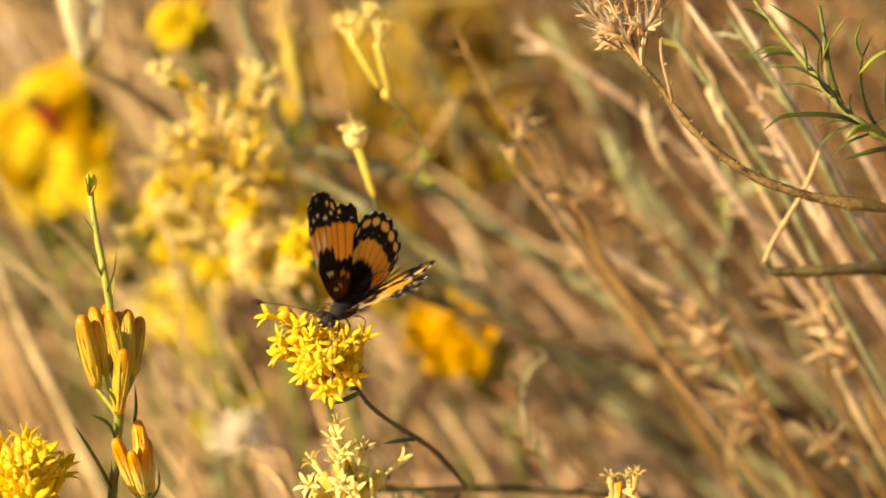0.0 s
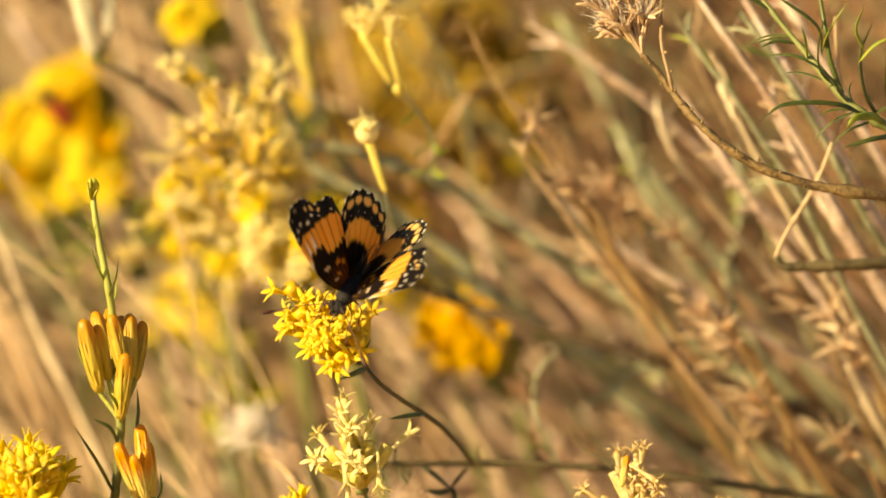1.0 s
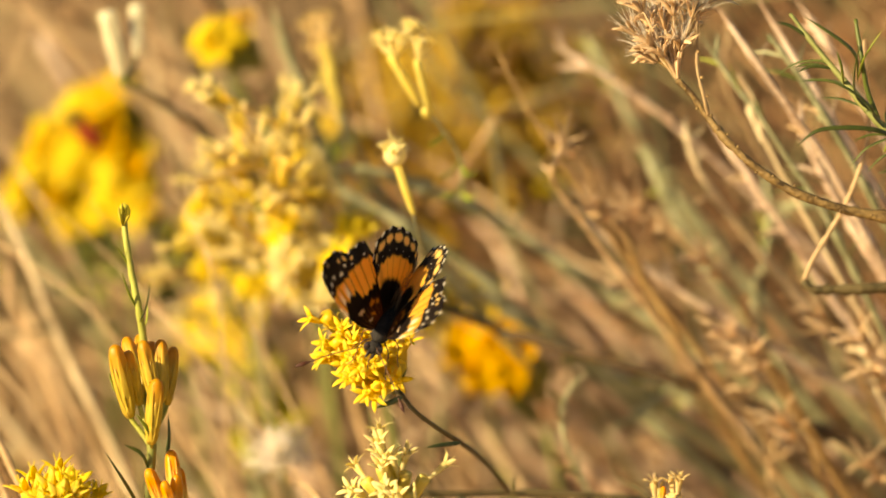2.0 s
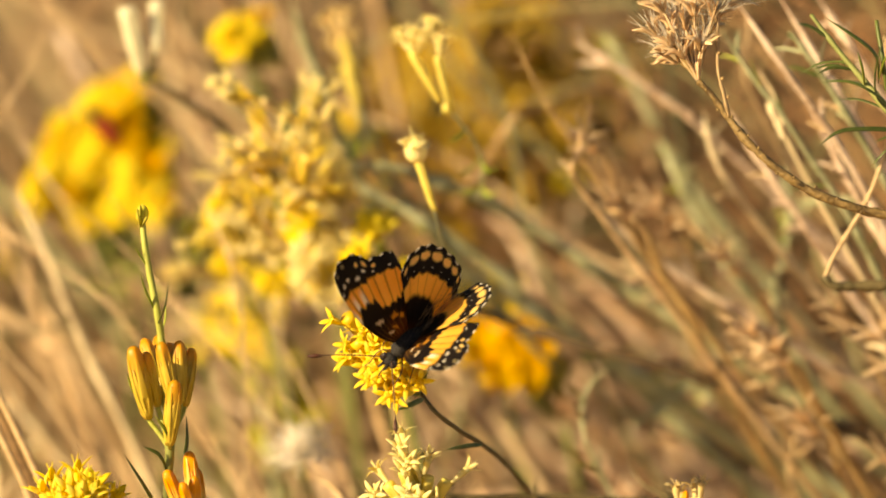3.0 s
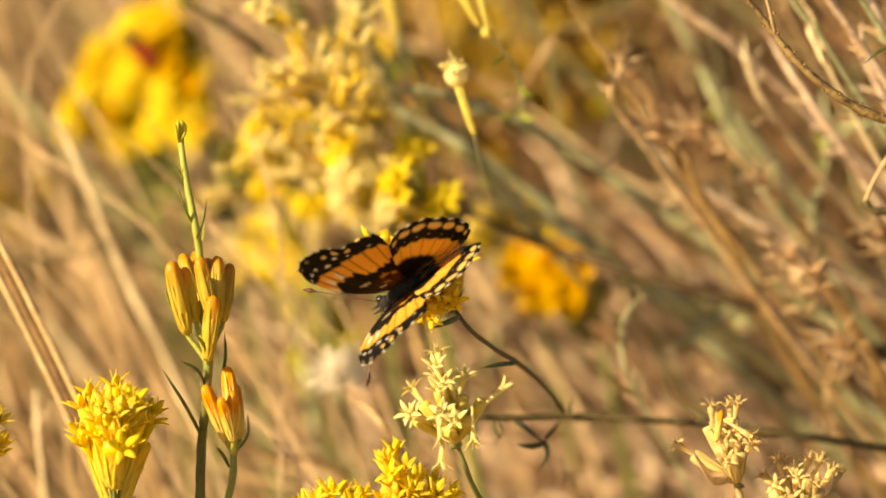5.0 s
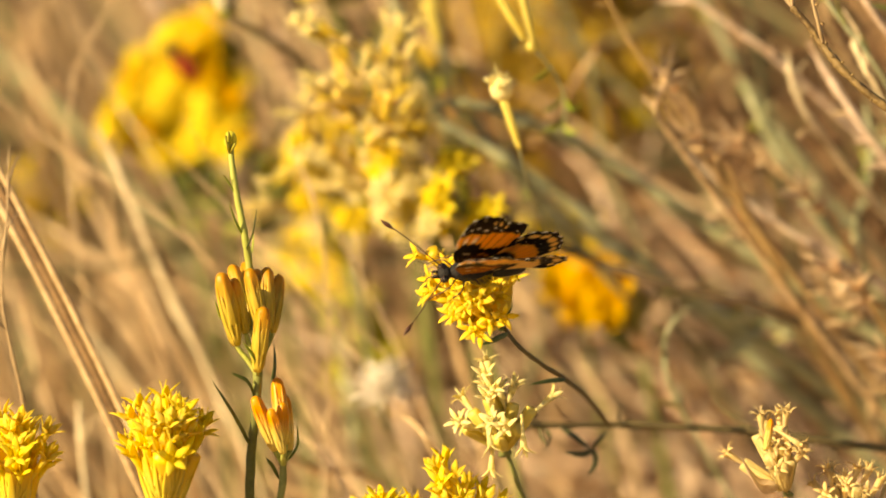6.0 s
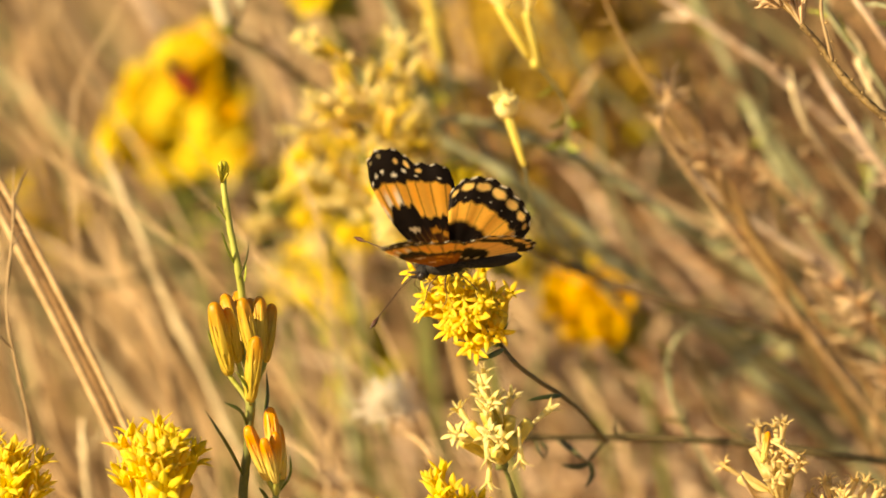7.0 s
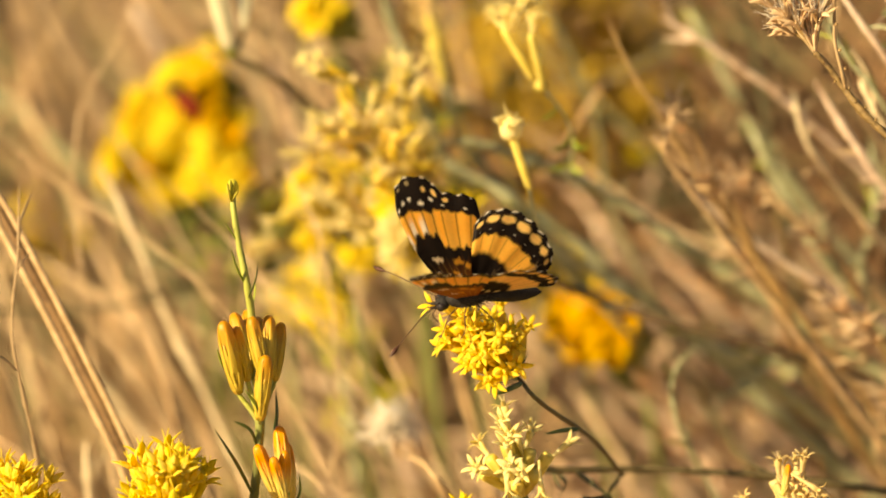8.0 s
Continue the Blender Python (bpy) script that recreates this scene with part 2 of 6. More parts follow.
def tube(bm, line, radius, sides=7, flat=1.0, side=None, rough=0.0):
    """A closed tube along the line; radius: a number or a function of the share of its length; flat: thickness over width."""
    n = len(line)
    size = radius if callable(radius) else (lambda s: radius)
    axis = side or Vector((0.31, 0.77, 0.55))
    rings = []
    for i, p in enumerate(line):
        along = (line[min(i + 1, n - 1)] - line[max(i - 1, 0)]).normalized()
        u = axis - along * axis.dot(along)
        if u.length < 1e-6:
            u = along.orthogonal()
        u.normalize()
        axis = u
        v = along.cross(u)
        r = size(i / (n - 1))
        ring = []
        for k in range(sides):
            w = 2 * math.pi * k / sides
            q = r * (1 + rough * random.uniform(-1, 1))
            ring.append(bm.verts.new(p + u * (q * math.cos(w)) + v * (q * flat * math.sin(w))))
        rings.append(ring)
    for a, b in zip(rings, rings[1:]):
        for k in range(sides):
            bm.faces.new((a[k], a[(k + 1) % sides], b[(k + 1) % sides], b[k]))
    bm.faces.new(rings[0][::-1])
    bm.faces.new(rings[-1])
    return bm


def lathe(bm, profile, sides=10, ridges=0.0, m=None):
    """A turned shape along z from (radius, height) pairs."""
    rings = []
    for r, z in profile:
        rings.append([bm.verts.new((r * (1 + ridges * math.cos(5 * 2 * math.pi * k / sides)) * math.cos(2 * math.pi * k / sides),
                                    r * (1 + ridges * math.cos(5 * 2 * math.pi * k / sides)) * math.sin(2 * math.pi * k / sides), z)) for k in range(sides)])
    made = [v for ring in rings for v in ring]
    for a, b in zip(rings, rings[1:]):
        for k in range(sides):
            bm.faces.new((a[k], a[(k + 1) % sides], b[(k + 1) % sides], b[k]))
    bm.faces.new(rings[0][::-1])
    bm.faces.new(rings[-1])
    if m:
        bmesh.ops.transform(bm, matrix=m, verts=made)
    return bm


def blob(bm, centre, size, m=None, detail=3):
    made = bmesh.ops.create_icosphere(bm, subdivisions=detail, radius=1.0)["verts"]
    bmesh.ops.transform(bm, matrix=Matrix.Translation(centre) @ (m or Matrix()) @ Matrix.Diagonal((*size, 1)), verts=made)
    return bm


def pointing(place, way, turn=0.0):
    """A pose at place, whose z points along way."""
    q = Vector(way).to_track_quat("Z", "Y").to_matrix().to_4x4()
    return Matrix.Translation(place) @ q @ pose(0, 0, 0, 0, 0, turn)


# ---- flowers ----
def floret_mesh(seed, material, open_by=70, tube_long=0.0055, lobe=0.0022, wither=0.0, style=0.0022, broad=0.00052):
    """One floret along z: a slim trumpet with five pointed lobes and a forked style."""
    rng = random.Random(seed)
    bm = bmesh.new()
    lathe(bm, [(0.00028, 0), (0.00033, tube_long * 0.45), (0.00055, tube_long * 0.75), (0.00075, tube_long)], 8)
    for k in range(5):
        w = 2 * math.pi * (k + rng.uniform(-0.12, 0.12)) / 5
        lean = radians(open_by + rng.uniform(-14, 14))
        long = lobe * rng.uniform(0.85, 1.15)
        out, up = Vector((math.cos(w), math.sin(w), 0)), Vector((0, 0, 1))
        p, line = out * 0.0006 + up * (tube_long - 0.0002), []
        for i in range(6):
            line.append(p.copy())
            bend = lean * (0.55 + 0.45 * i / 5) + wither * i / 5 * rng.uniform(0.4, 1.6)
            p = p + (out * math.sin(bend) + up * math.cos(bend)) * long / 5
        tube(bm, line, lambda s: broad * (1 - s) ** 0.95 * (0.75 + 1.8 * s) + 0.00003, 6, 0.25, out.cross(up))
    for k in (-1, 1):
        if style:
            bow = rng.uniform(0.3, 0.7) * k
            line = [Vector((bow * 0.0012 * s * s, bow * 0.0003 * s, tube_long + style * s - 0.0004)) for s in (0, 0.35, 0.7, 1.0)]
            tube(bm, line, lambda s: 0.00013 * (1 - 0.4 * s), 5)
    return mesh_of(bm, "floret", material)


OPEN_CUP = [(0.35, 0), (0.6, 0.08), (0.8, 0.3), (0.95, 0.6), (1.05, 0.9), (1.0, 1.0)]
CLOSED_BUD = [(0.35, 0), (0.62, 0.08), (0.85, 0.25), (1.0, 0.5), (1.02, 0.72), (0.92, 0.88), (0.66, 0.965), (0.3, 1.0)]
TIERS = ((0.0, 0.5), (0.08, 0.72), (0.2, 0.95))


def bract(bm, shape, long, wide, low, high, w):
    """A pointed bract that hugs the cup from height low to high, at the turn w."""
    out = Vector((math.cos(w), math.sin(w), 0))
    line = []
    for i in range(7):
        s = low + (high - low) * i / 6
        r = np.interp(s, [z for _, z in shape], [q for q, _ in shape]) * wide
        line.append(out * (r * 0.97 + 0.00005 + (0.00012 if i == 6 else 0)) + Vector((0, 0, s * long)))
    return tube(bm, line, lambda s: wide * 0.62 * (1 - s) ** 0.6 * min(1, 0.6 + 2 * s) + 0.00004, 6, 0.22, out.cross(Vector((0, 0, 1))))


def cup_mesh(seed, material, long=0.0095, wide=0.0013):
    """A flower cup along z: a slim ridged body with overlapping pointed bracts."""
    rng = random.Random(seed)
    bm = lathe(bmesh.new(), [(r * wide, z * long) for r, z in OPEN_CUP], 15, 0.06)
    for tier, (low, high) in enumerate(TIERS):
        for k in range(5):
            bract(bm, OPEN_CUP, long, wide, low, high, 2 * math.pi * (k + 0.5 * (tier % 2) + rng.uniform(-0.08, 0.08)) / 5)
    return mesh_of(bm, "cup", material)


def bud_meshes(material, long, wide):
    """A closed bud's core and its three kinds of bract, along z."""
    core = mesh_of(lathe(bmesh.new(), [(r * wide, z * long) for r, z in CLOSED_BUD], 15, 0.07), "bud", material)
    return core, [mesh_of(bract(bmesh.new(), CLOSED_BUD, long, wide, low, high, 0.0), "bract", material) for low, high in TIERS], long


FLORETS = {
    "ochre": [floret_mesh(50 + i, PETAL_OCHRE, 60 + 8 * i, 0.0055, 0.0030, 0.4, 0.0, 0.0010) for i in range(3)],
    "lime": [floret_mesh(80 + i, PETAL_LIME, 30 + 10 * i, 0.0055, 0.0028, 0.2, 0.0, 0.0009) for i in range(3)],
    "bloom": [floret_mesh(60 + i, PETAL_LEMON, 66 + 5 * i, 0.0055, 0.0030, 0.1, 0.0014, 0.0009) for i in range(4)],
    "wisp": [floret_mesh(90 + i, PETAL if i < 2 else PETAL_PALE, 16 + 9 * i, 0.0072, 0.0019, 0.5, 0.0030, 0.00032) for i in range(4)],
    "amber": [floret_mesh(70 + i, PETAL_DEEP, 60 + 6 * i, 0.0055, 0.0030, 0.1, 0.0014, 0.0009) for i in range(3)],
    "yellow": [floret_mesh(i, PETAL, 72 + 4 * i, 0.0055, 0.0023, 0.0, 0.0012) for i in range(4)],
    "deep": [floret_mesh(10 + i, PETAL_DEEP, 56 + 6 * i, 0.0055, 0.0022, 0.0, 0.0016) for i in range(3)],
    "pale": [floret_mesh(20 + i, PETAL_PALE, 62 + 12 * i, 0.0070, 0.0024, 0.3, 0.0022, 0.00048) for i in range(4)],
    "cream": [floret_mesh(30 + i, PETAL_CREAM, 50 + 14 * i, 0.0062, 0.0020, 0.8, 0.0020, 0.0004) for i in range(4)],
    "shaggy": [floret_mesh(40 + i, PETAL_LEMON if i % 2 else PETAL, 28 + 13 * i, 0.0064 + 0.0007 * i, 0.0029, 0.3, 0.0030, 0.00070) for i in range(4)],
}
CUPS = {
    "ochre": [cup_mesh(21, PETAL_OCHRE)],
    "lime": [cup_mesh(24, PETAL_LIME, 0.0075, 0.0014)],
    "bloom": [cup_mesh(22, CUP_GREEN, 0.0065, 0.0013)],
    "wisp": [cup_mesh(26 + i, CUP_WISP if i else CUP_CREAM, 0.0095, 0.0008) for i in range(3)],
    "amber": [cup_mesh(23, CUP_GREEN, 0.0065, 0.0013)],
    "yellow": [cup_mesh(i, CUP) for i in range(3)],
    "deep": [cup_mesh(i + 3, CUP) for i in range(3)],
    "shaggy": [cup_mesh(i + 6, CUP, 0.0105, 0.0016) for i in range(3)],
    "pale": [cup_mesh(i + 9, CUP_PALE, 0.0085, 0.0011) for i in range(3)],
    "cream": [cup_mesh(i + 12, CUP_CREAM, 0.0085, 0.0011) for i in range(3)],
    "ivory": [cup_mesh(29, CUP_IVORY, 0.0085, 0.0011)],
    "slim": [cup_mesh(i + 15, CUP_PALE, 0.0105, 0.00075) for i in range(2)],
}
BUDS = {"yellow": bud_meshes(BUD, 0.0125, 0.00140), "orange": bud_meshes(BUD_ORANGE, 0.0115, 0.00125)}


def flower_head(parent, place, way, kind, count, rng, size=1.0, splay=26.0):
    """A cup with its florets, standing on the stem at place and facing along way."""
    m = pointing(place, way, rng.uniform(0, 360)) @ Matrix.Scale(size, 4)
    cup = hang(new("flower_cup", rng.choice(CUPS[kind])), parent, m)
    for k in range(count):
        w = 360 * (k + rng.uniform(-0.3, 0.3)) / max(count, 1)
        lean = splay * rng.uniform(0.55, 1.15) if k or count < 3 else 4
        turn = pose(0, 0, 0, 0, 0, w) @ pose(0, 0, 0, 0, lean, 0) @ pose(0, 0, 0, 0, 0, rng.uniform(0, 72))
        up = Matrix.Translation((0, 0, 0.0052 + rng.uniform(-0.0006, 0.001)))
        hang(new("floret", rng.choice(FLORETS[kind])), cup, m @ up @ turn)
    return cup


def bud(parent, place, tip, kind, rng, name="bud"):
    """A closed bud from place to tip with its overlapping bracts."""
    core, bracts, long = BUDS[kind]
    way = Vector(tip) - Vector(place)
    m = pointing(place, way, rng.uniform(0, 72)) @ Matrix.Scale(way.length / long, 4)
    ob = hang(new(name, core), parent, m)
    for tier, shape in enumerate(bracts):
        for k in range(5):
            hang(new("bract", shape), ob, m @ pose(0, 0, 0, 0, 0, 72 * (k + 0.5 * (tier % 2) + rng.uniform(-0.08, 0.08))))
    return ob


def stem(parent, points, r0, r1, material, name="stem", label="", knots=0.12, sides=8, nodes=0.0, taper=False):
    """A stem through the points (world); r0, r1 in mm at its two ends; nodes: how much its joints swell."""
    line = through_points(points, 7)
    bumps = [random.random() for _ in range(12)]

    def size(s):
        r = r0 + (r1 - r0) * s
        if nodes:
            r *= 1 + nodes * sum(math.exp(-((s - b) / 0.012) ** 2) for b in bumps)
        return r * 0.001 * (min(1.0, 0.25 + 9 * s) if taper else 1)
    bm = tube(bmesh.new(), line, size, sides, 1.0, None, knots)
    return part(name, bm, material, parent, label)


def leaf(parent, points, wide, material, name="leaf", label="", side=None):
    """A narrow leaf, folded along its midrib, through the points (world); wide in mm."""
    line = through_points(points, 5)
    bm = tube(bmesh.new(), line, lambda s: 0.0005 * wide * max(0.12, min(1, 5 * s + 0.3) * (1 - s ** 4)), 8, 0.3, side)
    return part(name, bm, material, parent, label)


def root_of(p, lean=0.35):
    """The ground under a stem that leaves the bush at p."""
    return Vector((p.x * 0.6 + lean * 0.5, p.y * 0.5 + 0.12, -0.01))


def grown(points, root):
    """Carries a line of stem on to its root in the ground."""
    a, b = points[-2], points[-1]
    way = (b - a).normalized()
    return [*points, b * 0.65 + root * 0.35 + way * 0.06, b * 0.3 + root * 0.7 + way * 0.03, root]


# ---- ground ----
bm = bmesh.new()
rim = []
rings = [0.0, 0.4, 0.8, 1.3, 2, 3, 4.5, 7, 12, 25, 60, 200, 900, 2500]
for r in rings:
    ring = []
    for k in range(48):
        w = 2 * math.pi * k / 48
        p = Vector((r * math.cos(w), r * math.sin(w) + 1.0, 0))
        p.z = 0.05 * min(r, 6) / 6 * noise.noise(p * 0.9)
        ring.append(bm.verts.new(p))
    rim.append(ring)
for a, b in zip(rim, rim[1:]):
    for k in range(48):
        bm.faces.new((a[k], a[(k + 1) % 48], b[(k + 1) % 48], b[k]))
bmesh.ops.remove_doubles(bm, verts=bm.verts, dist=1e-5)
ground = new("ground", mesh_of(bm, "ground", SOIL))
tagged(ground, "dry sandy tan soil under the brush", "ground", kind="structure")

# ---- the flowering sprig under the butterfly ----
FLOWER_SWAYS, TWIG_SWAYS, BUD_SWAYS, ARCH_SWAYS = [], [], [], []


def sprig(name, label, joint, fork, heads, kind, rng, material, thick=(0.36, 0.52), category="flower", spread=0.35, group="", size=1.0):
    """A sprig with flower heads that spring from a fork; joint: points of the stem from the fork down; heads: (tip, florets)."""
    ob = thing(name, joint[-1], label, category, group)
    stem(ob, [fork, *joint], thick[0], thick[1], material)
    for tip, count in heads:
        way = tip - fork
        reach = way.length
        cup_long = 0.0095 * size
        base = tip - way.normalized() * min(reach * 0.95, cup_long + 0.003 * size)
        stem(ob, [base + way.normalized() * 0.0005, base - way.normalized() * 0.002, fork.lerp(base, 0.4) + Vector((0, 0, -0.0006)), fork], 0.28, 0.38, STEM_GREEN, "stalk", sides=6)
        flower_head(ob, base, way, kind, count, rng, size)
    return ob


rng = random.Random(11)
fork = at(-14.5, 9, -20.1)
cluster = sprig("flower_cluster", "bright yellow star-shaped rabbitbrush flowers clustered on a thin stem", [at(-11.9, 2, -23.2), at(-8.4, 9, -26.3), at(-3.9, 20, -29.5), at(0.6, 33, -33.5), at(5.5, 51, -39.9)], fork, [
    (at(-29.0, -5, -4.7), 1), (at(-26.9, -11, -9.6), 2), (at(-28.2, -6, -12.8), 3), (at(-24.4, 1, -8.6), 3), (at(-23.6, -13, -12.9), 3), (at(-21.0, -7, -9.5), 3), (at(-19.4, 1, -6.9), 2), (at(-26.4, 1, -7.6), 2),
    (at(-20.8, -15, -15.0), 3), (at(-23.4, -9, -17.1), 3), (at(-18.3, -13, -19.0), 2), (at(-20.0, -7, -18.8), 2), (at(-16.2, -9, -11.5), 3), (at(-13.9, 1, -9.1), 2), (at(-18.1, -15, -13.1), 3), (at(-15.4, -12, -15.1), 2)], "yellow", rng, STEM_DARK)
leaf(cluster, [at(-14.4, 1, -19.9), at(-13.6, -1, -17.7), at(-12.6, -2, -15.7)], 1.3, LEAF)
leaf(cluster, [at(-13.6, 1, -21.1), at(-15.9, -2, -22.1), at(-18.3, -4, -23.0)], 1.0, LEAF)
leaf(cluster, [at(-3.2, 6, -29.4), at(-6.4, 3, -29.6), at(-9.6, 0, -30.1)], 0.9, LEAF)
FLOWER_SWAYS.append(cluster)

# the horizontal twig, which carries the sprig and the fading flowers
twig = thing("twig", at(92.3, 70, -51.1), "thin dark horizontal twig with small curled leaves", "twig")
stem(twig, [at(-24.0, 44, -38.3), at(-15.1, 46, -39.7), at(-5.7, 48, -40.1), at(5.9, 53, -40.1), at(18.7, 55, -40.6), at(31.5, 57, -41.5), at(44.3, 59, -43.2), at(58.3, 62, -45.1), at(74.7, 66, -48.0), at(92.3, 70, -51.1)], 0.5, 0.85, STEM_DARK, nodes=0.35)
stem(twig, grown([at(83.5, 68, -49.6), at(92.3, 70, -51.1), at(107.7, 92, -56.2)], Vector((0.27, 0.16, -0.01))), 0.8, 2.2, BARK, "branch")
for line, wide, mat in (([at(-9.9, 48, -40.1), at(-8.8, 40, -37.5), at(-9.4, 35, -35.8)], 0.8, LEAF_DULL), ([at(-7.3, 48, -40.5), at(-6.4, 35, -42.7), at(-7.8, 31, -44.6)], 0.8, LEAF_DULL), ([at(-4.1, 48, -40.3), at(-1.4, 40, -41.9), at(1.6, 35, -44.2)], 1.0, LEAF_DULL),
                        ([at(1.6, 35, -44.2), at(-0.9, 31, -44.6), at(-3.5, 29, -44.1)], 1.1, LEAF_DULL), ([at(1.6, 35, -43.7), at(2.2, 33, -46.0), at(0.8, 31, -48.5)], 1.0, LEAF_DULL), ([at(1.6, 35, -43.5), at(3.3, 40, -41.9), at(4.6, 44, -40.6)], 1.2, LEAF_DULL),
                        ([at(7.0, 53, -39.9), at(6.5, 44, -37.1), at(7.1, 40, -35.4)], 0.8, LEAF_DULL), ([at(-13.6, 46, -40.1), at(-12.1, 37, -41.8), at(-12.4, 31, -43.6)], 1.0, LEAF_DULL), ([at(-8.3, 48, -40.1), at(-7.5, 40, -42.2), at(-6.4, 35, -43.3)], 0.8, LEAF_DULL), ([at(-10.9, 46, -40.3), at(-11.2, 37, -41.6), at(-10.4, 33, -42.4)], 1.1, LEAF_DULL), ([at(-15.1, 46, -39.7), at(-13.9, 35, -41.0), at(-14.3, 31, -42.3)], 0.8, LEAF)):
    leaf(twig, line, wide, mat)
stem(twig, [at(24.4, 92, -29.9), at(25.0, 86, -34.0), at(26.6, 75, -37.8), at(29.8, 64, -39.7), at(33.4, 57, -41.6)], 0.12, 0.34, STEM_DARK, "side_twig", nodes=0.4)
TWIG_SWAYS.append(twig)

rng = random.Random(12)
fading = sprig("fading_flower_cluster", "fading pale yellow flowers with curled florets on a twig", [at(-13.3, 6, -45.2), at(-11.7, 8, -49.8), at(-8.5, 14, -55.8)], at(-14.5, 4, -42.3), [
    (at(-17.2, 0, -27.1), 2), (at(-18.3, -4, -29.6), 1), (at(-15.6, 2, -30.2), 1), (at(-17.1, -3, -32.6), 2), (at(-23.8, -2, -36.8), 1), (at(-22.2, 2, -33.5), 1), (at(-14.3, -6, -35.7), 1), (at(-12.9, 0, -33.7), 1), (at(-9.2, 2, -34.5), 1),
    (at(-18.7, -5, -36.9), 1), (at(-15.8, -8, -39.3), 1), (at(-11.5, -6, -37.2), 1)], "pale", rng, STEM_GREEN)
for a, b in ((at(-16.6, -6, -39.4), at(-16.8, -7, -46.0)), (at(-11.5, -5, -35.7), at(-11.1, -7, -41.4)), (at(-17.9, -6, -35.7), at(-17.0, -8, -40.5))):
    hang(new("spent_floret", FLORETS["pale"][0]), fading, pointing(a, b - a) @ Matrix.Scale(0.9, 4))
TWIG_SWAYS.append(fading)
part("bud_scar", blob(bmesh.new(), at(-14.5, 4, -42.3), (0.0011, 0.0011, 0.0014)), STEM_GREEN, fading)

rng = random.Random(13)
lower = sprig("flower_cluster", "bright yellow rabbitbrush flowers on an upright green stem", [at(-22.4, 0, -62.9), at(-21.1, 10, -68.7), *grown([at(-21.1, 10, -68.7), at(-18.8, 20, -87.8)], Vector((0.06, 0.06, -0.01)))[1:]], at(-23.2, 0, -60.4), [
    (at(-25.5, -3, -44.4), 3), (at(-23.7, -8, -47.4), 3), (at(-24.6, -10, -51.2), 3), (at(-20.8, -6, -49.0), 3), (at(-19.3, -4, -52.1), 3), (at(-22.2, -10, -53.7), 3), (at(-26.7, -8, -53.3), 3)], "shaggy", rng, STEM_GREEN, (0.6, 1.6))
TWIG_SWAYS.append(lower)
second = sprig("flower_cluster", "bright yellow rabbitbrush flowers on an upright green stem", [at(-34.6, 4, -67.2), *grown([at(-34.6, 4, -67.2), at(-31.9, 14, -87.2)], Vector((0.03, 0.05, -0.01)))[1:]], at(-35.5, 2, -63.0), [
    (at(-38.3, -3, -54.6), 3), (at(-35.8, -3, -53.6), 3), (at(-33.3, -4, -55.6), 3), (at(-37.2, -6, -57.4), 3), (at(-34.2, -6, -57.9), 3)], "shaggy", rng, STEM_GREEN, (0.6, 1.6))
TWIG_SWAYS.append(second)

# the withered cluster further along the twig
rng = random.Random(14)
withered = sprig("withered_flower_cluster", "withered cream and tan flowers with dry curled bracts", [at(36.8, 4, -54.0), *grown([at(36.8, 4, -54.0), at(42.7, 20, -71.9)], Vector((0.16, 0.10, -0.01)))[1:]], at(35.4, 2, -49.4), [
    (at(28.4, 2, -35.9), 1), (at(32.4, 2, -35.4), 1), (at(34.3, 0, -33.8), 2), (at(33.6, -4, -37.1), 1), (at(31.7, -4, -41.9), 2), (at(34.0, -8, -43.4), 2), (at(36.1, -6, -42.2), 2), (at(25.7, 4, -43.3), 1)], "cream", rng, STRAW, (0.5, 1.8))
hang(new("spent_floret", FLORETS["cream"][1]), withered, pointing(at(32.7, -8, -37.8), at(38.0, -10, -41.0) - at(32.7, -8, -37.8)) @ Matrix.Scale(0.95, 4))
bud(withered, at(31.4, -7, -41.8), at(32.4, -6, -36.3), "orange", rng)
for a, b in ((at(34.0, 0, -48.3), at(27.2, -3, -43.2)), (at(34.0, 0, -48.3), at(28.4, -5, -45.5)), (at(34.8, 0, -48.3), at(31.0, 6, -34.5))):
    leaf(withered, [a, a.lerp(b, 0.5) + Vector((0, 0, -0.002)), b], 2.0, DRY, "bract")
other = sprig("withered_flower_cluster", "withered cream and tan flowers with dry curled bracts", [at(48.0, 4, -60.2), *grown([at(48.0, 4, -60.2), at(53.8, 20, -77.6)], Vector((0.19, 0.11, -0.01)))[1:]], at(46.7, 2, -57.0), [
    (at(42.4, 0, -46.7), 2), (at(41.0, -3, -49.7), 1), (at(46.2, 2, -47.8), 2), (at(47.8, 0, -48.9), 2), (at(44.1, -6, -50.4), 2), (at(49.3, -2, -51.6), 2), (at(52.6, 4, -52.1), 1)], "cream", rng, STRAW, (0.5, 1.8))
TWIG_SWAYS += [withered, other]

# ---- the bud stem ----
rng = random.Random(21)
buds = thing("bud_stem", Vector((-0.035, 0.05, -0.01)), "upright green stem with clustered yellow and orange flower buds", "plant")
stem(buds, [at(-61.5, -8, 10.5), at(-61.0, -9, 6.0), at(-60.0, -9, 0.1), at(-58.8, -9, -5.8), at(-58.0, -7, -11.8), at(-57.2, -6, -19.8), at(-56.5, -9, -30.1), at(-56.9, -8, -36.6), at(-57.7, -6, -43.6), at(-58.1, -4, -51.7), at(-58.2, 4, -64.2), at(-55.6, 20, -98.0), Vector((-0.03, 0.02, 0.40)), Vector((-0.035, 0.05, -0.01))], 0.52, 1.0, STEM_BUD, nodes=0.12)
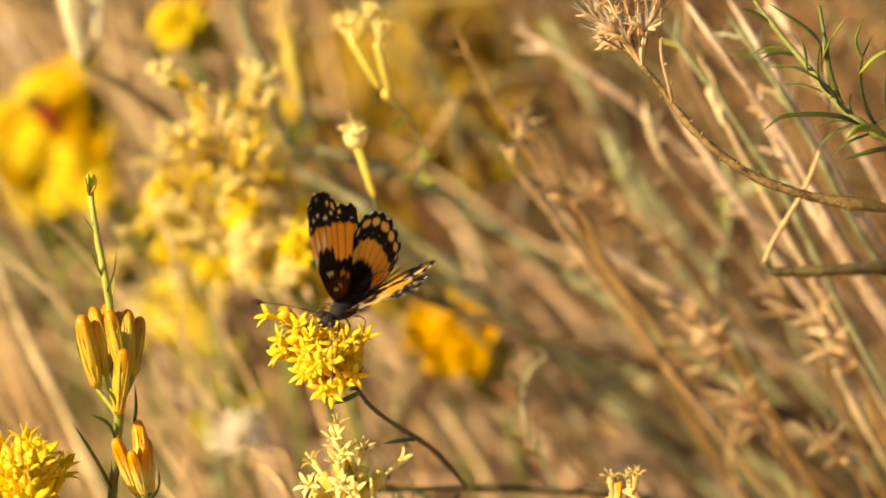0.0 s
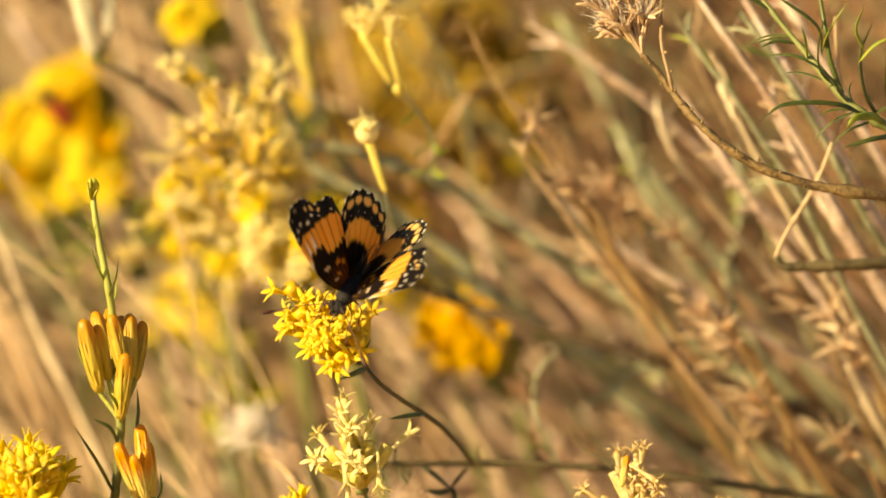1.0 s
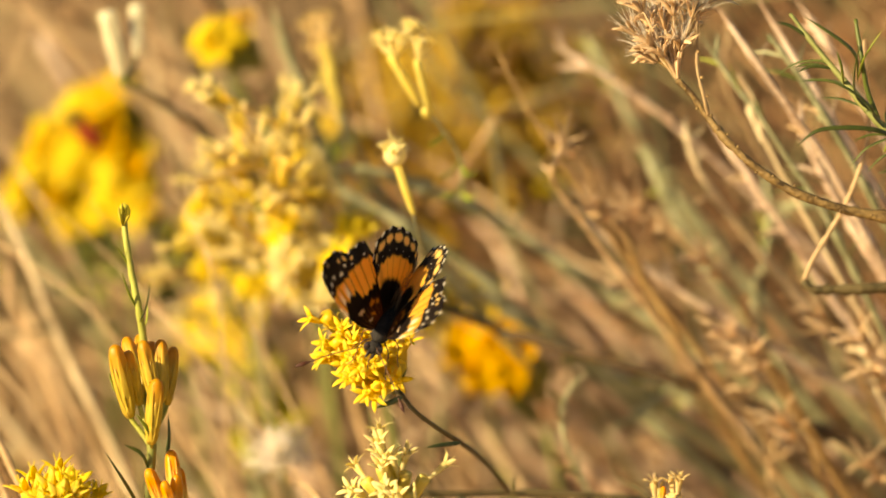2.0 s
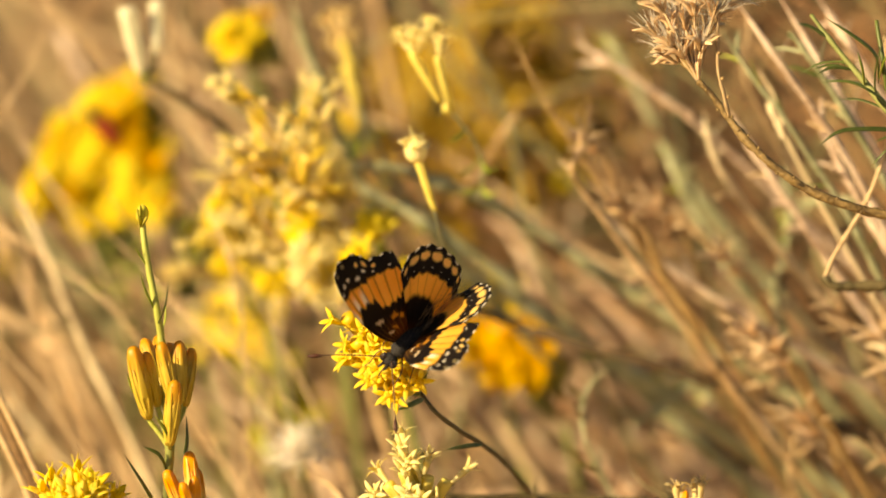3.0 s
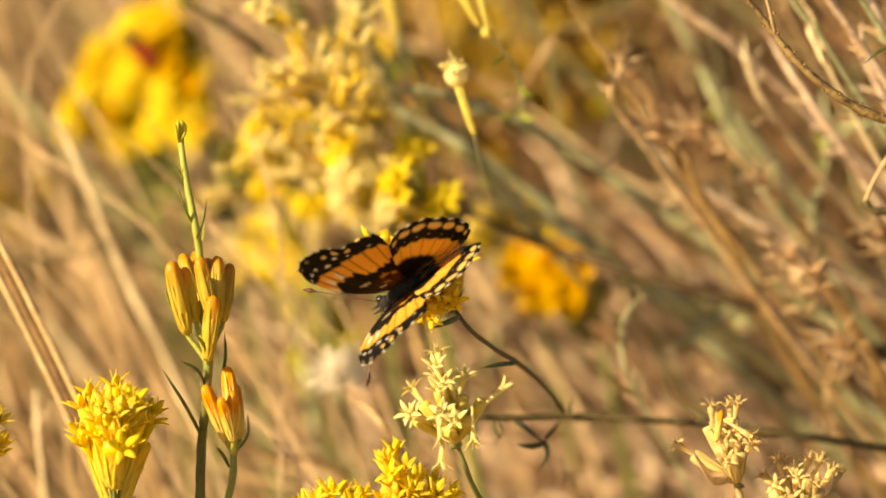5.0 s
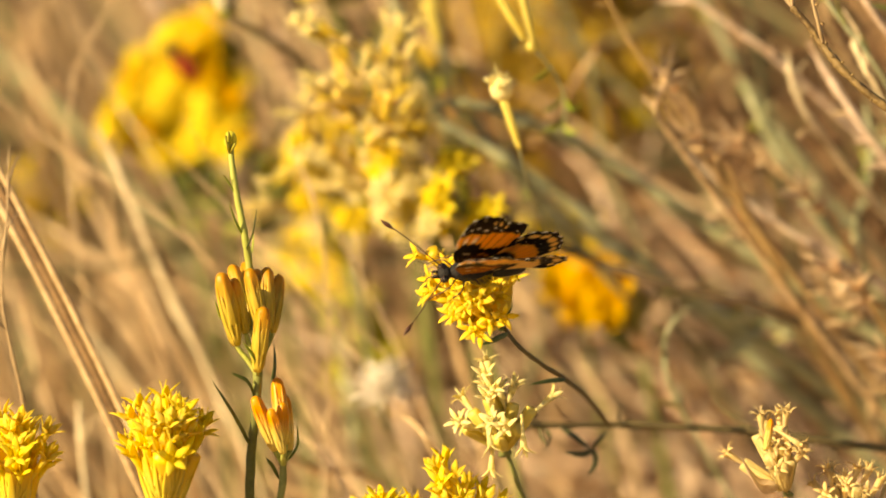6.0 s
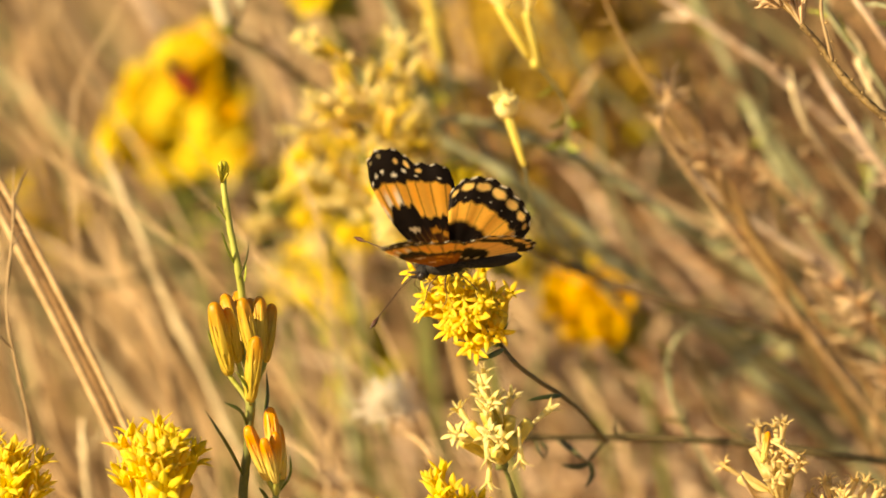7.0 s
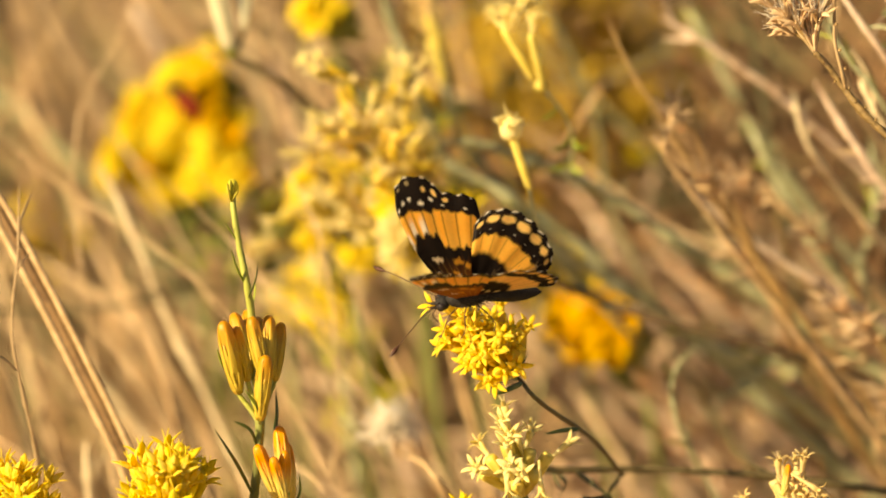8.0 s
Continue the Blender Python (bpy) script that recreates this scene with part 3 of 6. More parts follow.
top = part("tip_bud", blob(bmesh.new(), at(-61.4, -8, 10.9), (0.0011, 0.0011, 0.0017)), PETAL_LIME, buds)
for a, b, w in ((at(-61.4, -9, 9.4), at(-62.2, -11, 11.8), 1.0), (at(-61.4, -9, 9.6), at(-61.6, -11, 12.5), 1.1), (at(-61.4, -9, 9.6), at(-60.7, -10, 12.4), 1.1), (at(-61.4, -8, 9.4), at(-60.4, -6, 11.4), 0.9), (at(-61.3, -9, 8.8), at(-61.8, -13, 10.5), 1.0), (at(-61.3, -9, 8.8), at(-60.3, -13, 10.3), 1.0)):
    leaf(buds, [a, a.lerp(b, 0.55) + Vector((0, -0.0006, 0.0002)), b], w * 1.4, PETAL_LIME)
for line, w in (([at(-59.2, -9, -5.8), at(-60.5, -11, -2.9), at(-61.6, -12, 0.6)], 0.7), ([at(-58.6, -9, -8.3), at(-57.1, -12, -4.8), at(-56.6, -12, -1.1)], 1.0), ([at(-58.3, -8, -10.3), at(-57.7, -4, -7.9), at(-57.7, -2, -4.9)], 0.7), ([at(-60.2, -9, 1.1), at(-61.7, -10, 3.6), at(-62.6, -11, 5.0)], 0.45),
                ([at(-57.5, -6, -43.6), at(-60.6, -12, -36.9), at(-64.1, -14, -31.2)], 1.0), ([at(-56.7, -8, -35.1), at(-58.5, -11, -31.0), at(-61.0, -12, -29.8)], 0.9), ([at(-63.1, -4, -20.8), at(-63.8, -4, -19.0), at(-64.3, -4, -17.3)], 0.7), ([at(-54.2, -6, -32.7), at(-53.7, -4, -28.8), at(-54.0, -2, -24.8)], 1.0),
                ([at(-51.7, -8, -46.0), at(-49.6, -6, -42.6), at(-49.7, -5, -39.2)], 0.8), ([at(-52.7, -8, -48.5), at(-54.0, -10, -45.9), at(-54.9, -11, -44.8)], 1.0)):
    leaf(buds, line, w, LEAF if w > 0.85 else LEAF_FRESH)
for base, tip, joint in ((at(-60.2, -9, -25.0), at(-62.9, -12, -12.3), at(-56.6, -9, -30.1)), (at(-58.2, -6, -21.8), at(-61.5, -2, -11.1), at(-57.0, -7, -24.7)), (at(-57.5, -4, -20.8), at(-59.3, 2, -10.7), at(-57.2, -6, -23.7)), (at(-55.6, -12, -22.4), at(-57.8, -14, -11.5), at(-56.5, -9, -29.1)),
                         (at(-54.8, -6, -22.5), at(-55.2, -5, -11.4), at(-56.4, -8, -29.1)), (at(-54.2, -4, -23.0), at(-53.0, -3, -12.7), at(-56.4, -8, -29.1)), (at(-56.4, -12, -29.5), at(-55.1, -16, -18.2), at(-56.5, -9, -30.2)), (at(-58.7, -8, -22.9), at(-60.7, -10, -13.3), at(-56.6, -9, -29.6)), (at(-55.9, -2, -22.3), at(-57.4, 4, -12.0), at(-56.6, -8, -28.6))):
    bud(buds, base, tip, "yellow", rng)
    stem(buds, [base + (tip - base) * 0.04, base, base.lerp(joint, 0.5), joint], 0.45, 0.45, STEM_LIME, "stalk", sides=6)
for base, tip, joint in ((at(-53.3, -10, -43.4), at(-56.8, -14, -33.9), at(-52.1, -9, -45.9)), (at(-51.7, -9, -42.3), at(-53.2, -8, -30.8), at(-52.0, -9, -45.9)), (at(-51.8, -13, -43.8), at(-53.9, -16, -35.9), at(-52.0, -9, -46.0)), (at(-51.0, -7, -43.6), at(-51.9, -6, -33.9), at(-51.9, -9, -45.9)), (at(-52.3, -8, -44.5), at(-52.0, -11, -35.0), at(-52.0, -9, -46.0))):
    bud(buds, base, tip, "orange", rng)
    stem(buds, [base + (tip - base) * 0.04, base, base.lerp(joint, 0.5), joint], 0.5, 0.5, STEM_LIME, "stalk", sides=6)
stem(buds, [at(-52.0, -9, -45.4), at(-52.1, -8, -49.5), at(-53.6, -5, -55.6), at(-57.9, 4, -64.2)], 0.6, 0.8, STEM_GREEN, "side_stem")
leaf(buds, [at(-56.5, -10, -30.1), at(-56.8, -14, -27.0), at(-58.8, -15, -24.3)], 1.1, LEAF_FRESH)
BUD_SWAYS.append(buds)

# shaggy yellow heads low beside the buds
rng = random.Random(22)


def shaggy(tips, fork, root, sway):
    ob = sprig("shaggy_flower_cluster", "shaggy golden yellow flower heads in slender yellow cups", [fork + Vector((0.002, 0.002, -0.02)), *grown([fork + Vector((0.002, 0.002, -0.02)), fork + Vector((0.006, 0.008, -0.06))], root)[1:]], fork,
               [(t, 4 - k % 2) for k, t in enumerate(tips)], "shaggy", rng, STEM_GREEN, (0.7, 1.8), size=1.12)
    if sway:
        BUD_SWAYS.append(ob)
    return ob


shaggy([at(-76.4, -12, -37.9), at(-73.6, -16, -36.7), at(-71.2, -12, -36.4), at(-68.7, -10, -38.3), at(-74.5, -20, -40.0), at(-71.7, -22, -39.4), at(-69.2, -20, -40.5), at(-67.3, -12, -41.8), at(-72.0, -24, -41.8), at(-77.0, -10, -42.2)], at(-72.9, -8, -57.4), Vector((-0.05, 0.05, -0.01)), True)
shaggy([at(-100.6, -10, -40.6), at(-98.5, -12, -39.2), at(-96.4, -10, -40.9), at(-98.9, -16, -43.6), at(-96.9, -14, -44.7), at(-101.5, -8, -44.0), at(-95.8, -8, -44.5)], at(-99.4, -4, -59.6), Vector((-0.08, 0.05, -0.01)), True)

# ---- single heads just behind ----
rng = random.Random(31)
star = thing("flower_bud_head", at(-4.8, 124, -7.6), "single opening yellow flower head on a slim stem", "flower")
hang(new("flower_cup", CUPS["slim"][0]), star, pointing(at(-10.5, 41, 8.7), at(-13.8, 40, 18.7) - at(-10.5, 41, 8.7)))
crown = at(-14.0, 40, 19.9)
part("crown", blob(bmesh.new(), crown, (0.0022, 0.0022, 0.0024)), PETAL_PALE, star)
up = (at(-14.9, 40, 23.6) - at(-13.5, 40, 18.4)).normalized()
for k in range(34):
    way = (up * rng.uniform(0.1, 1.2) + Vector((math.cos(k * 2.4), math.sin(k * 2.4), 0)) * rng.uniform(0.3, 1.0)).normalized()
    end = crown + way * rng.uniform(0.0028, 0.0040)
    leaf(star, [crown + way * 0.0010, crown.lerp(end, 0.6) + up * 0.0002, end], rng.uniform(0.8, 1.2), PETAL_PALE, "floret_lobe")
leaf(star, [crown + up * 0.001, crown + up * 0.003, crown + up * 0.0052], 0.8, PETAL_PALE, "floret_lobe")
stem(star, [at(-10.6, 41, 9.0), at(-9.9, 46, 5.9), at(-8.6, 70, 1.2), at(-6.6, 100, -3.2), at(-4.8, 124, -7.6)], 0.3, 0.36, STEM_GREY)
star.location += SLANT.to_3x3() @ Vector((-0.0001, 0, 0.0018))

tubes = thing("tubular_flowers", at(-2.5, 124, 14.2), "slim yellow tubular flower heads with fluffy tops", "flower")
for base, tip in ((at(-9.8, 62, 31.3), at(-15.3, 60, 40.9)), (at(-8.0, 60, 30.2), at(-10.3, 58, 39.9))):
    hang(new("flower_cup", CUPS["slim"][1]), tubes, pointing(base, tip - base) @ Matrix.Scale((tip - base).length / 0.0105, 4))
for a, b in ((at(-14.5, 60, 39.6), at(-15.4, 60, 46.0)), (at(-14.8, 60, 40.1), at(-17.5, 62, 43.9)), (at(-14.3, 60, 40.1), at(-12.3, 58, 45.7)), (at(-14.8, 60, 40.6), at(-13.8, 62, 48.2)), (at(-13.2, 60, 42.8), at(-10.0, 62, 46.6)), (at(-15.4, 62, 41.8), at(-18.7, 66, 46.3)), (at(-13.2, 60, 43.3), at(-9.0, 62, 48.2)), (at(-10.0, 58, 39.3), at(-8.9, 58, 45.9))):
    for k in range(4):
        hang(new("floret", FLORETS["pale"][k]), tubes, pointing(a, (b - a).normalized() + Vector((math.sin(k * 1.7), math.cos(k * 1.7), 0.3)) * 0.4) @ Matrix.Scale(0.62, 4))
part("joint", blob(bmesh.new(), at(-8.3, 61, 30.2), (0.0013, 0.0013, 0.0012)), CUP_PALE, tubes)
stem(tubes, [at(-8.3, 61, 30.0), at(-4.9, 68, 26.4), at(-2.2, 80, 21.9), at(-1.8, 100, 16.8), at(-2.5, 124, 14.2)], 0.28, 0.45, STEM_GREY, nodes=0.3)
for line, w in (([at(-4.9, 68, 26.4), at(-6.6, 64, 24.7), at(-8.4, 62, 23.8)], 0.9), ([at(-2.2, 80, 21.9), at(-4.2, 76, 18.8), at(-6.1, 74, 18.0)], 0.9), ([at(-1.8, 96, 17.3), at(-3.7, 90, 15.0), at(-6.5, 90, 14.6)], 1.2), ([at(-2.0, 84, 20.9), at(-0.2, 80, 18.6), at(1.2, 80, 19.5)], 0.8), ([at(-2.0, 104, 15.7), at(0.1, 100, 14.3), at(1.8, 98, 16.1)], 1.0)):
    leaf(tubes, line, w, LEAF_FRESH)

ivory = thing("ivory_flower_heads", at(-28.5, 150, 2.5), "ivory tubular flower heads on a thin dark stem", "flower")
for base, tip in ((at(-70.2, 122, 38.9), at(-73.2, 120, 52.2)), (at(-67.5, 122, 43.0), at(-67.4, 124, 53.6))):
    hang(new("flower_cup", CUPS["ivory"][0]), ivory, pointing(base, tip - base) @ Matrix.Scale((tip - base).length / 0.0085, 4))
stem(ivory, [at(-67.5, 122, 43.3), at(-68.1, 122, 40.4), at(-69.7, 122, 38.3), at(-64.7, 124, 35.4), at(-56.5, 130, 29.9), at(-50.0, 136, 24.3), at(-39.9, 144, 15.2), at(-28.5, 150, 2.5)], 0.6, 0.9, STEM_DARK)
stem(ivory, [at(-70.9, 122, 38.7), at(-70.2, 122, 38.9), at(-69.5, 122, 38.0)], 0.9, 0.9, LEAF_FRESH, "joint")

# ---- the far flower clusters ----
rng = random.Random(41)


def far_cluster(name, label, centres, fork, root, kind, size=1.25, per=5, mat=STEM_GREEN, category="flower", group="", loose=1.0):
    """A head cluster further off: each centre is one dense tuft of florets over its cup."""
    ob = thing(name, root, label, category, group)
    stem(ob, [fork, *grown([fork, fork + Vector((0.01, 0.01, -0.05))], root)[1:]], 0.8, 2.2, mat)
    heart = sum(centres, Vector()) / len(centres)
    for c in centres:
        shift = SLANT.to_3x3().inverted() @ (c - heart)
        c = c + SLANT.to_3x3() @ Vector((0, -1.1 * shift.x, 0))
        way = c - fork
        face = way.normalized() * 0.4 + SUN_WAY * 0.8
        for k in range(per):
            jitter = Vector((rng.uniform(-1, 1), rng.uniform(-1, 1), rng.uniform(-1, 1))) * 0.0046 * size * loose
            tip = c + jitter
            base = tip - (face + jitter * 60 * loose).normalized() * 0.0125 * size
            flower_head(ob, base, tip - base, rng.choice(kind.split()), 5, rng, size)
        stem(ob, [c - way.normalized() * 0.010 * size, fork.lerp(c, 0.5) + Vector((0, 0, -0.002)), fork], 0.4, 0.5, mat, "stalk", sides=6)
    return ob


GROUP = "yellow flower clusters in the brush"


def loose_cluster(label, tips, fork, root, kinds, per=6, size=0.9):
    """A spent cluster: thin stalks that fan out, each with slim heads along its upper part."""
    ob = thing("spent_flower_cluster", root, label, "flower", GROUP)
    stem(ob, grown([fork, fork + Vector((0.01, 0.01, -0.04))], root), 0.7, 2.0, STRAW)
    for tip in tips:
        way = (tip - fork).normalized()
        line = through_points([tip, tip.lerp(fork, 0.5) + Vector((rng.uniform(-2, 2), rng.uniform(-2, 2), rng.uniform(-1, 3))) * 0.001, fork], 12)
        part("stalk", tube(bmesh.new(), line, 0.00028, 5), STRAW_PALE, ob)
        for k in range(per):
            spot = line[rng.randrange(0, 13)] if k else line[0]
            out = (way + Vector((rng.gauss(0, 0.5), rng.gauss(-0.2, 0.5), rng.gauss(0.1, 0.4)))).normalized()
            flower_head(ob, spot, out, rng.choice(kinds), rng.choice((1, 1, 2)), rng, size * rng.uniform(0.75, 1.1))
    return ob


far_cluster("flower_cluster", "large golden yellow flower cluster in full bloom", [at(-88.9, 268, 38.3), at(-83.7, 275, 39.6), at(-97.5, 270, 31.8), at(-102.1, 277, 27.9), at(-102.7, 272, 22.7), at(-99.5, 279, 16.8), at(-104.9, 274, 17.5), at(-92.3, 269, 27.2), at(-95.6, 276, 23.5), at(-81.3, 271, 26.6), at(-83.9, 278, 16.8), at(-79.6, 273, 18.1), at(-85.0, 268, 33.1), at(-94.6, 275, 15.5)], at(-87.9, 300, 0.1), Vector((0.0, 0.36, -0.01)), "bloom bloom bloom bloom bloom amber", 1.1, 7, group=GROUP, loose=0.85)
far_cluster("flower_cluster", "round yellow flower cluster on a slim stem", [at(-57.8, 205, 51.4), at(-55.1, 208, 52.0), at(-56.2, 203, 49.6)], at(-45.1, 215, 31.1), Vector((0.08, 0.3, -0.01)), "bloom bloom amber", 0.85, 6, group=GROUP, loose=0.8)
far_cluster("flower_cluster", "soft yellow flower cluster on a greenish stem", [at(-64.0, 255, -9.5), at(-60.2, 256, -7.6), at(-56.5, 258, -8.2), at(-53.0, 252, -11.4), at(-59.4, 252, -12.7), at(-62.8, 256, -13.4), at(-55.6, 252, -14.0)], at(-52.8, 262, -32.1), Vector((0.02, 0.34, -0.01)), "bloom bloom pale", 1.1, 4, group=GROUP)
far_cluster("flower_cluster", "orange-yellow flower cluster in the brush", [at(-1.2, 192, -14.4), at(2.2, 194, -13.6), at(5.4, 192, -14.6), at(7.6, 191, -17.0), at(6.2, 193, -19.8), at(2.4, 192, -20.0), at(-0.6, 193, -17.6), at(2.8, 190, -16.8)], at(16.5, 211, -34.4), Vector((0.10, 0.30, -0.01)), "amber", 1.1, 4, group=GROUP, loose=0.6)
far_cluster("flower_cluster", "pale yellow flower cluster behind the butterfly", [at(-7.3, 210, -4.8), at(-3.0, 215, -6.1), at(-9.8, 212, -9.8), at(-4.8, 212, -9.8)], at(3.2, 225, -24.9), Vector((0.09, 0.32, -0.01)), "bloom pale", 1.1, 4, group=GROUP)
far_cluster("flower_cluster", "yellow flower cluster with long florets", [at(-32.9, 108, 4.0), at(-28.0, 113, 3.5), at(-32.9, 108, -0.4), at(-27.5, 113, -1.0), at(-22.5, 116, 1.2), at(-35.1, 106, 1.8), at(-25.1, 110, -0.4)], at(-19.9, 128, -14.7), Vector((0.05, 0.28, -0.01)), "bloom pale bloom", 1.0, 2, group=GROUP, loose=1.5)
far_cluster("flower_cluster", "pale yellow half-faded flower cluster", [at(-57.6, 172, 10.8), at(-55.1, 168, 6.6), at(-50.5, 172, 11.4), at(-52.2, 170, 2.5), at(-57.6, 172, 2.5), at(-46.8, 168, 6.1)], at(-47.5, 185, -11.9), Vector((0.02, 0.30, -0.01)), "wisp wisp bloom", 0.95, 2, group=GROUP, loose=2.2)
far_cluster("flower_cluster", "soft yellow flower cluster behind the spent stalks", [at(-68.5, 300, 12.8), at(-64.5, 304, 8.1), at(-59.2, 300, 5.5), at(-55.2, 303, 9.5), at(-60.5, 306, 14.1), at(-49.9, 300, 6.1), at(-53.0, 305, 17.0)], at(-50.0, 316, -18.0), Vector((0.04, 0.38, -0.01)), "bloom bloom pale", 1.1, 4, group=GROUP, loose=1.2)
far_cluster("flower_cluster", "faded cream flower cluster behind the spent stalks", [at(-50.0, 318, 39.0), at(-45.0, 320, 34.0), at(-50.5, 322, 28.0), at(-43.5, 319, 26.0), at(-47.0, 321, 20.0), at(-40.0, 323, 20.0), at(-55.0, 320, 22.0)], at(-38.0, 335, -4.0), Vector((0.05, 0.40, -0.01)), "wisp wisp cream", 1.1, 2, STRAW, group=GROUP, loose=2.4)
loose_cluster("spent tan and pale yellow flowers on thin stalks", [at(-48.8, 100, 32.3), at(-45.7, 105, 28.0), at(-48.8, 112, 22.0), at(-40.4, 100, 30.1), at(-37.5, 110, 28.7), at(-35.0, 104, 21.3), at(-42.6, 98, 21.2), at(-31.6, 118, 17.1), at(-38.3, 102, 15.7), at(-39.7, 110, 25.4)], at(-25.9, 140, -4.5), Vector((0.06, 0.24, -0.01)), ("wisp", "wisp", "pale"), 5)
loose_cluster("spent yellow flowers hanging among dry stalks", [at(-32.1, 118, 9.7), at(-45.8, 120, 13.7), at(-51.7, 125, 12.6), at(-53.1, 130, 6.4), at(-43.4, 118, 6.3), at(-35.7, 122, 5.2), at(-38.7, 112, 10.8)], at(-28.5, 150, -11.6), Vector((0.05, 0.26, -0.01)), ("wisp", "wisp", "bloom", "pale"), 6)
far_cluster("flower_cluster", "dull ochre flower cluster deep in the brush", [at(-20.0, 350, 43.2), at(-12.8, 330, 47.3), at(-6.0, 335, 49.5), at(0.1, 340, 46.3), at(-9.4, 332, 39.8), at(-1.9, 338, 38.7), at(-15.7, 340, 36.0), at(3.6, 340, 52.5), at(-20.2, 360, 29.5), at(-11.6, 340, 29.8), at(-4.7, 340, 30.4), at(2.2, 340, 33.2), at(9.3, 370, 45.3), at(-23.1, 370, 38.2), at(-26.0, 370, 49.5), at(6.4, 360, 25.3), at(-3.4, 360, 21.1), at(-14.6, 360, 21.1)], at(2.3, 370, 1.6), Vector((0.12, 0.56, -0.01)), "ochre", 1.9, 4, STRAW, group=GROUP, loose=1.5)
far_cluster("flower_cluster", "small ochre flower tuft deep in the brush", [at(9.0, 330, 34.3), at(11.1, 335, 29.6), at(12.5, 340, 24.9)], at(18.8, 345, 9.8), Vector((0.12, 0.42, -0.01)), "ochre bloom", 1.2, 3, group=GROUP, loose=1.5)
far_cluster("flower_cluster", "dull ochre flower tuft beside the dry straws", [at(21.4, 420, 45.6), at(25.2, 425, 39.9), at(18.6, 430, 51.9), at(29.7, 430, 48.9)], at(38.1, 440, 16.5), Vector((0.14, 0.50, -0.01)), "ochre", 1.5, 3, STRAW, group=GROUP, loose=1.6)
far_cluster("flower_cluster", "faint yellow flower tuft deep in the brush", [at(-134.3, 380, 4.4), at(-129.1, 385, -1.3), at(-132.8, 380, -5.5)], at(-126.7, 390, -28.5), Vector((-0.04, 0.46, -0.01)), "ochre bloom", 1.2, 3, group=GROUP)
far_cluster("flower_cluster", "yellow-green flower buds on a pale stem", [at(-50.8, 245, -25.3), at(-48.9, 245, -27.9), at(-46.9, 245, -31.7), at(-49.5, 245, -35.5), at(-46.0, 245, -27.0), at(-48.0, 246, -24.0), at(-45.0, 247, -34.5)], at(-46.5, 250, -45.9), Vector((0.03, 0.33, -0.01)), "lime", 1.0, 3, group=GROUP)
for tip, base in ((at(-27.9, 150, 39.8), at(-30.8, 150, 46.8)), (at(-27.3, 150, 32.8), at(-29.9, 150, 42.1))):
    ob = thing("faded_flower_head", at(13.9, 180, -21.5), "faded cream tubular flower head", "flower")
    hang(new("flower_cup", CUPS["pale"][0]), ob, pointing(tip, base - tip) @ Matrix.Scale((tip - base).length / 0.0085, 4))
    for k in range(4):
        hang(new("floret", FLORETS["cream"][k]), ob, pointing(base, (base - tip).normalized() + Vector((math.cos(k * 1.6), 0.3, math.sin(k * 1.6))) * 0.5))
    stem(ob, [tip, tip + Vector((0.003, 0.001, -0.012)), at(-17.0, 160, 13.1), at(13.9, 180, -21.5)], 0.5, 0.8, STEM_GREY)



def leafy_sprig(tip, root):
    """A short shoot with narrow dark leaves that stands among the flowers."""
    ob = thing("leafy_sprig", root, "dark green leafy shoot among the yellow flowers", "plant", "leafy shoots among the flowers")
    low = tip + SLANT.to_3x3() @ Vector((0.006, 0.006, -0.030))
    stem(ob, grown([tip, tip.lerp(low, 0.5) + Vector((0.001, 0, 0)), low], root), 0.3, 1.0, STEM_GREEN)
    for k in range(16):
        foot = tip.lerp(low, rng.uniform(0, 0.6))
        end = foot + Vector((rng.gauss(0, 1), rng.gauss(-0.2, 1), rng.uniform(0.1, 1.2))).normalized() * rng.uniform(0.005, 0.010)
        leaf(ob, [foot, foot.lerp(end, 0.55) + Vector((0, 0, 0.0006)), end], rng.uniform(1.2, 2.0), LEAF if k % 3 else LEAF_FRESH)


for spot in (at(-41.9, 200, 38.0), at(-77.5, 204, 6.0), at(-85.5, 210, 6.5), at(-37.2, 196, 11.0), at(-67.7, 205, 10.0), at(-30.0, 190, 28.0)):
    leafy_sprig(spot, Vector((spot.x * 0.4 + 0.04, 0.30, -0.01)))

# the red beetle on the large cluster
beetle = thing("red_beetle", at(-85.0, 218, 31.0), "small red and black beetle on the yellow flowers", "beetle")
turn = SLANT.to_3x3().to_4x4() @ pose(0, 0, 0, 0, 48, 0)
for s in (-1, 1):
    part("wing_case", blob(bmesh.new(), at(-84.2, 213, 30.4) + turn.to_3x3() @ Vector((0, 0, 0.0006 * s)), (0.0046, 0.0018, 0.0011), turn), SHELL_RED, beetle)
part("head", blob(bmesh.new(), at(-87.1, 211, 33.4), (0.0021, 0.0014, 0.0012), turn), CHITIN, beetle)
for s in (-1, 1):
    for k in (-1, 0, 1):
        a = at(-84.8, 214, 31.0) + turn.to_3x3() @ Vector((k * 0.0018, 0, s * 0.0012))
        part("leg", tube(bmesh.new(), [a, a + turn.to_3x3() @ Vector((k * 0.0006, 0.0006, s * 0.0016)), a + turn.to_3x3() @ Vector((k * 0.001, 0.002, s * 0.0022))], 0.00014, 5), CHITIN, beetle)

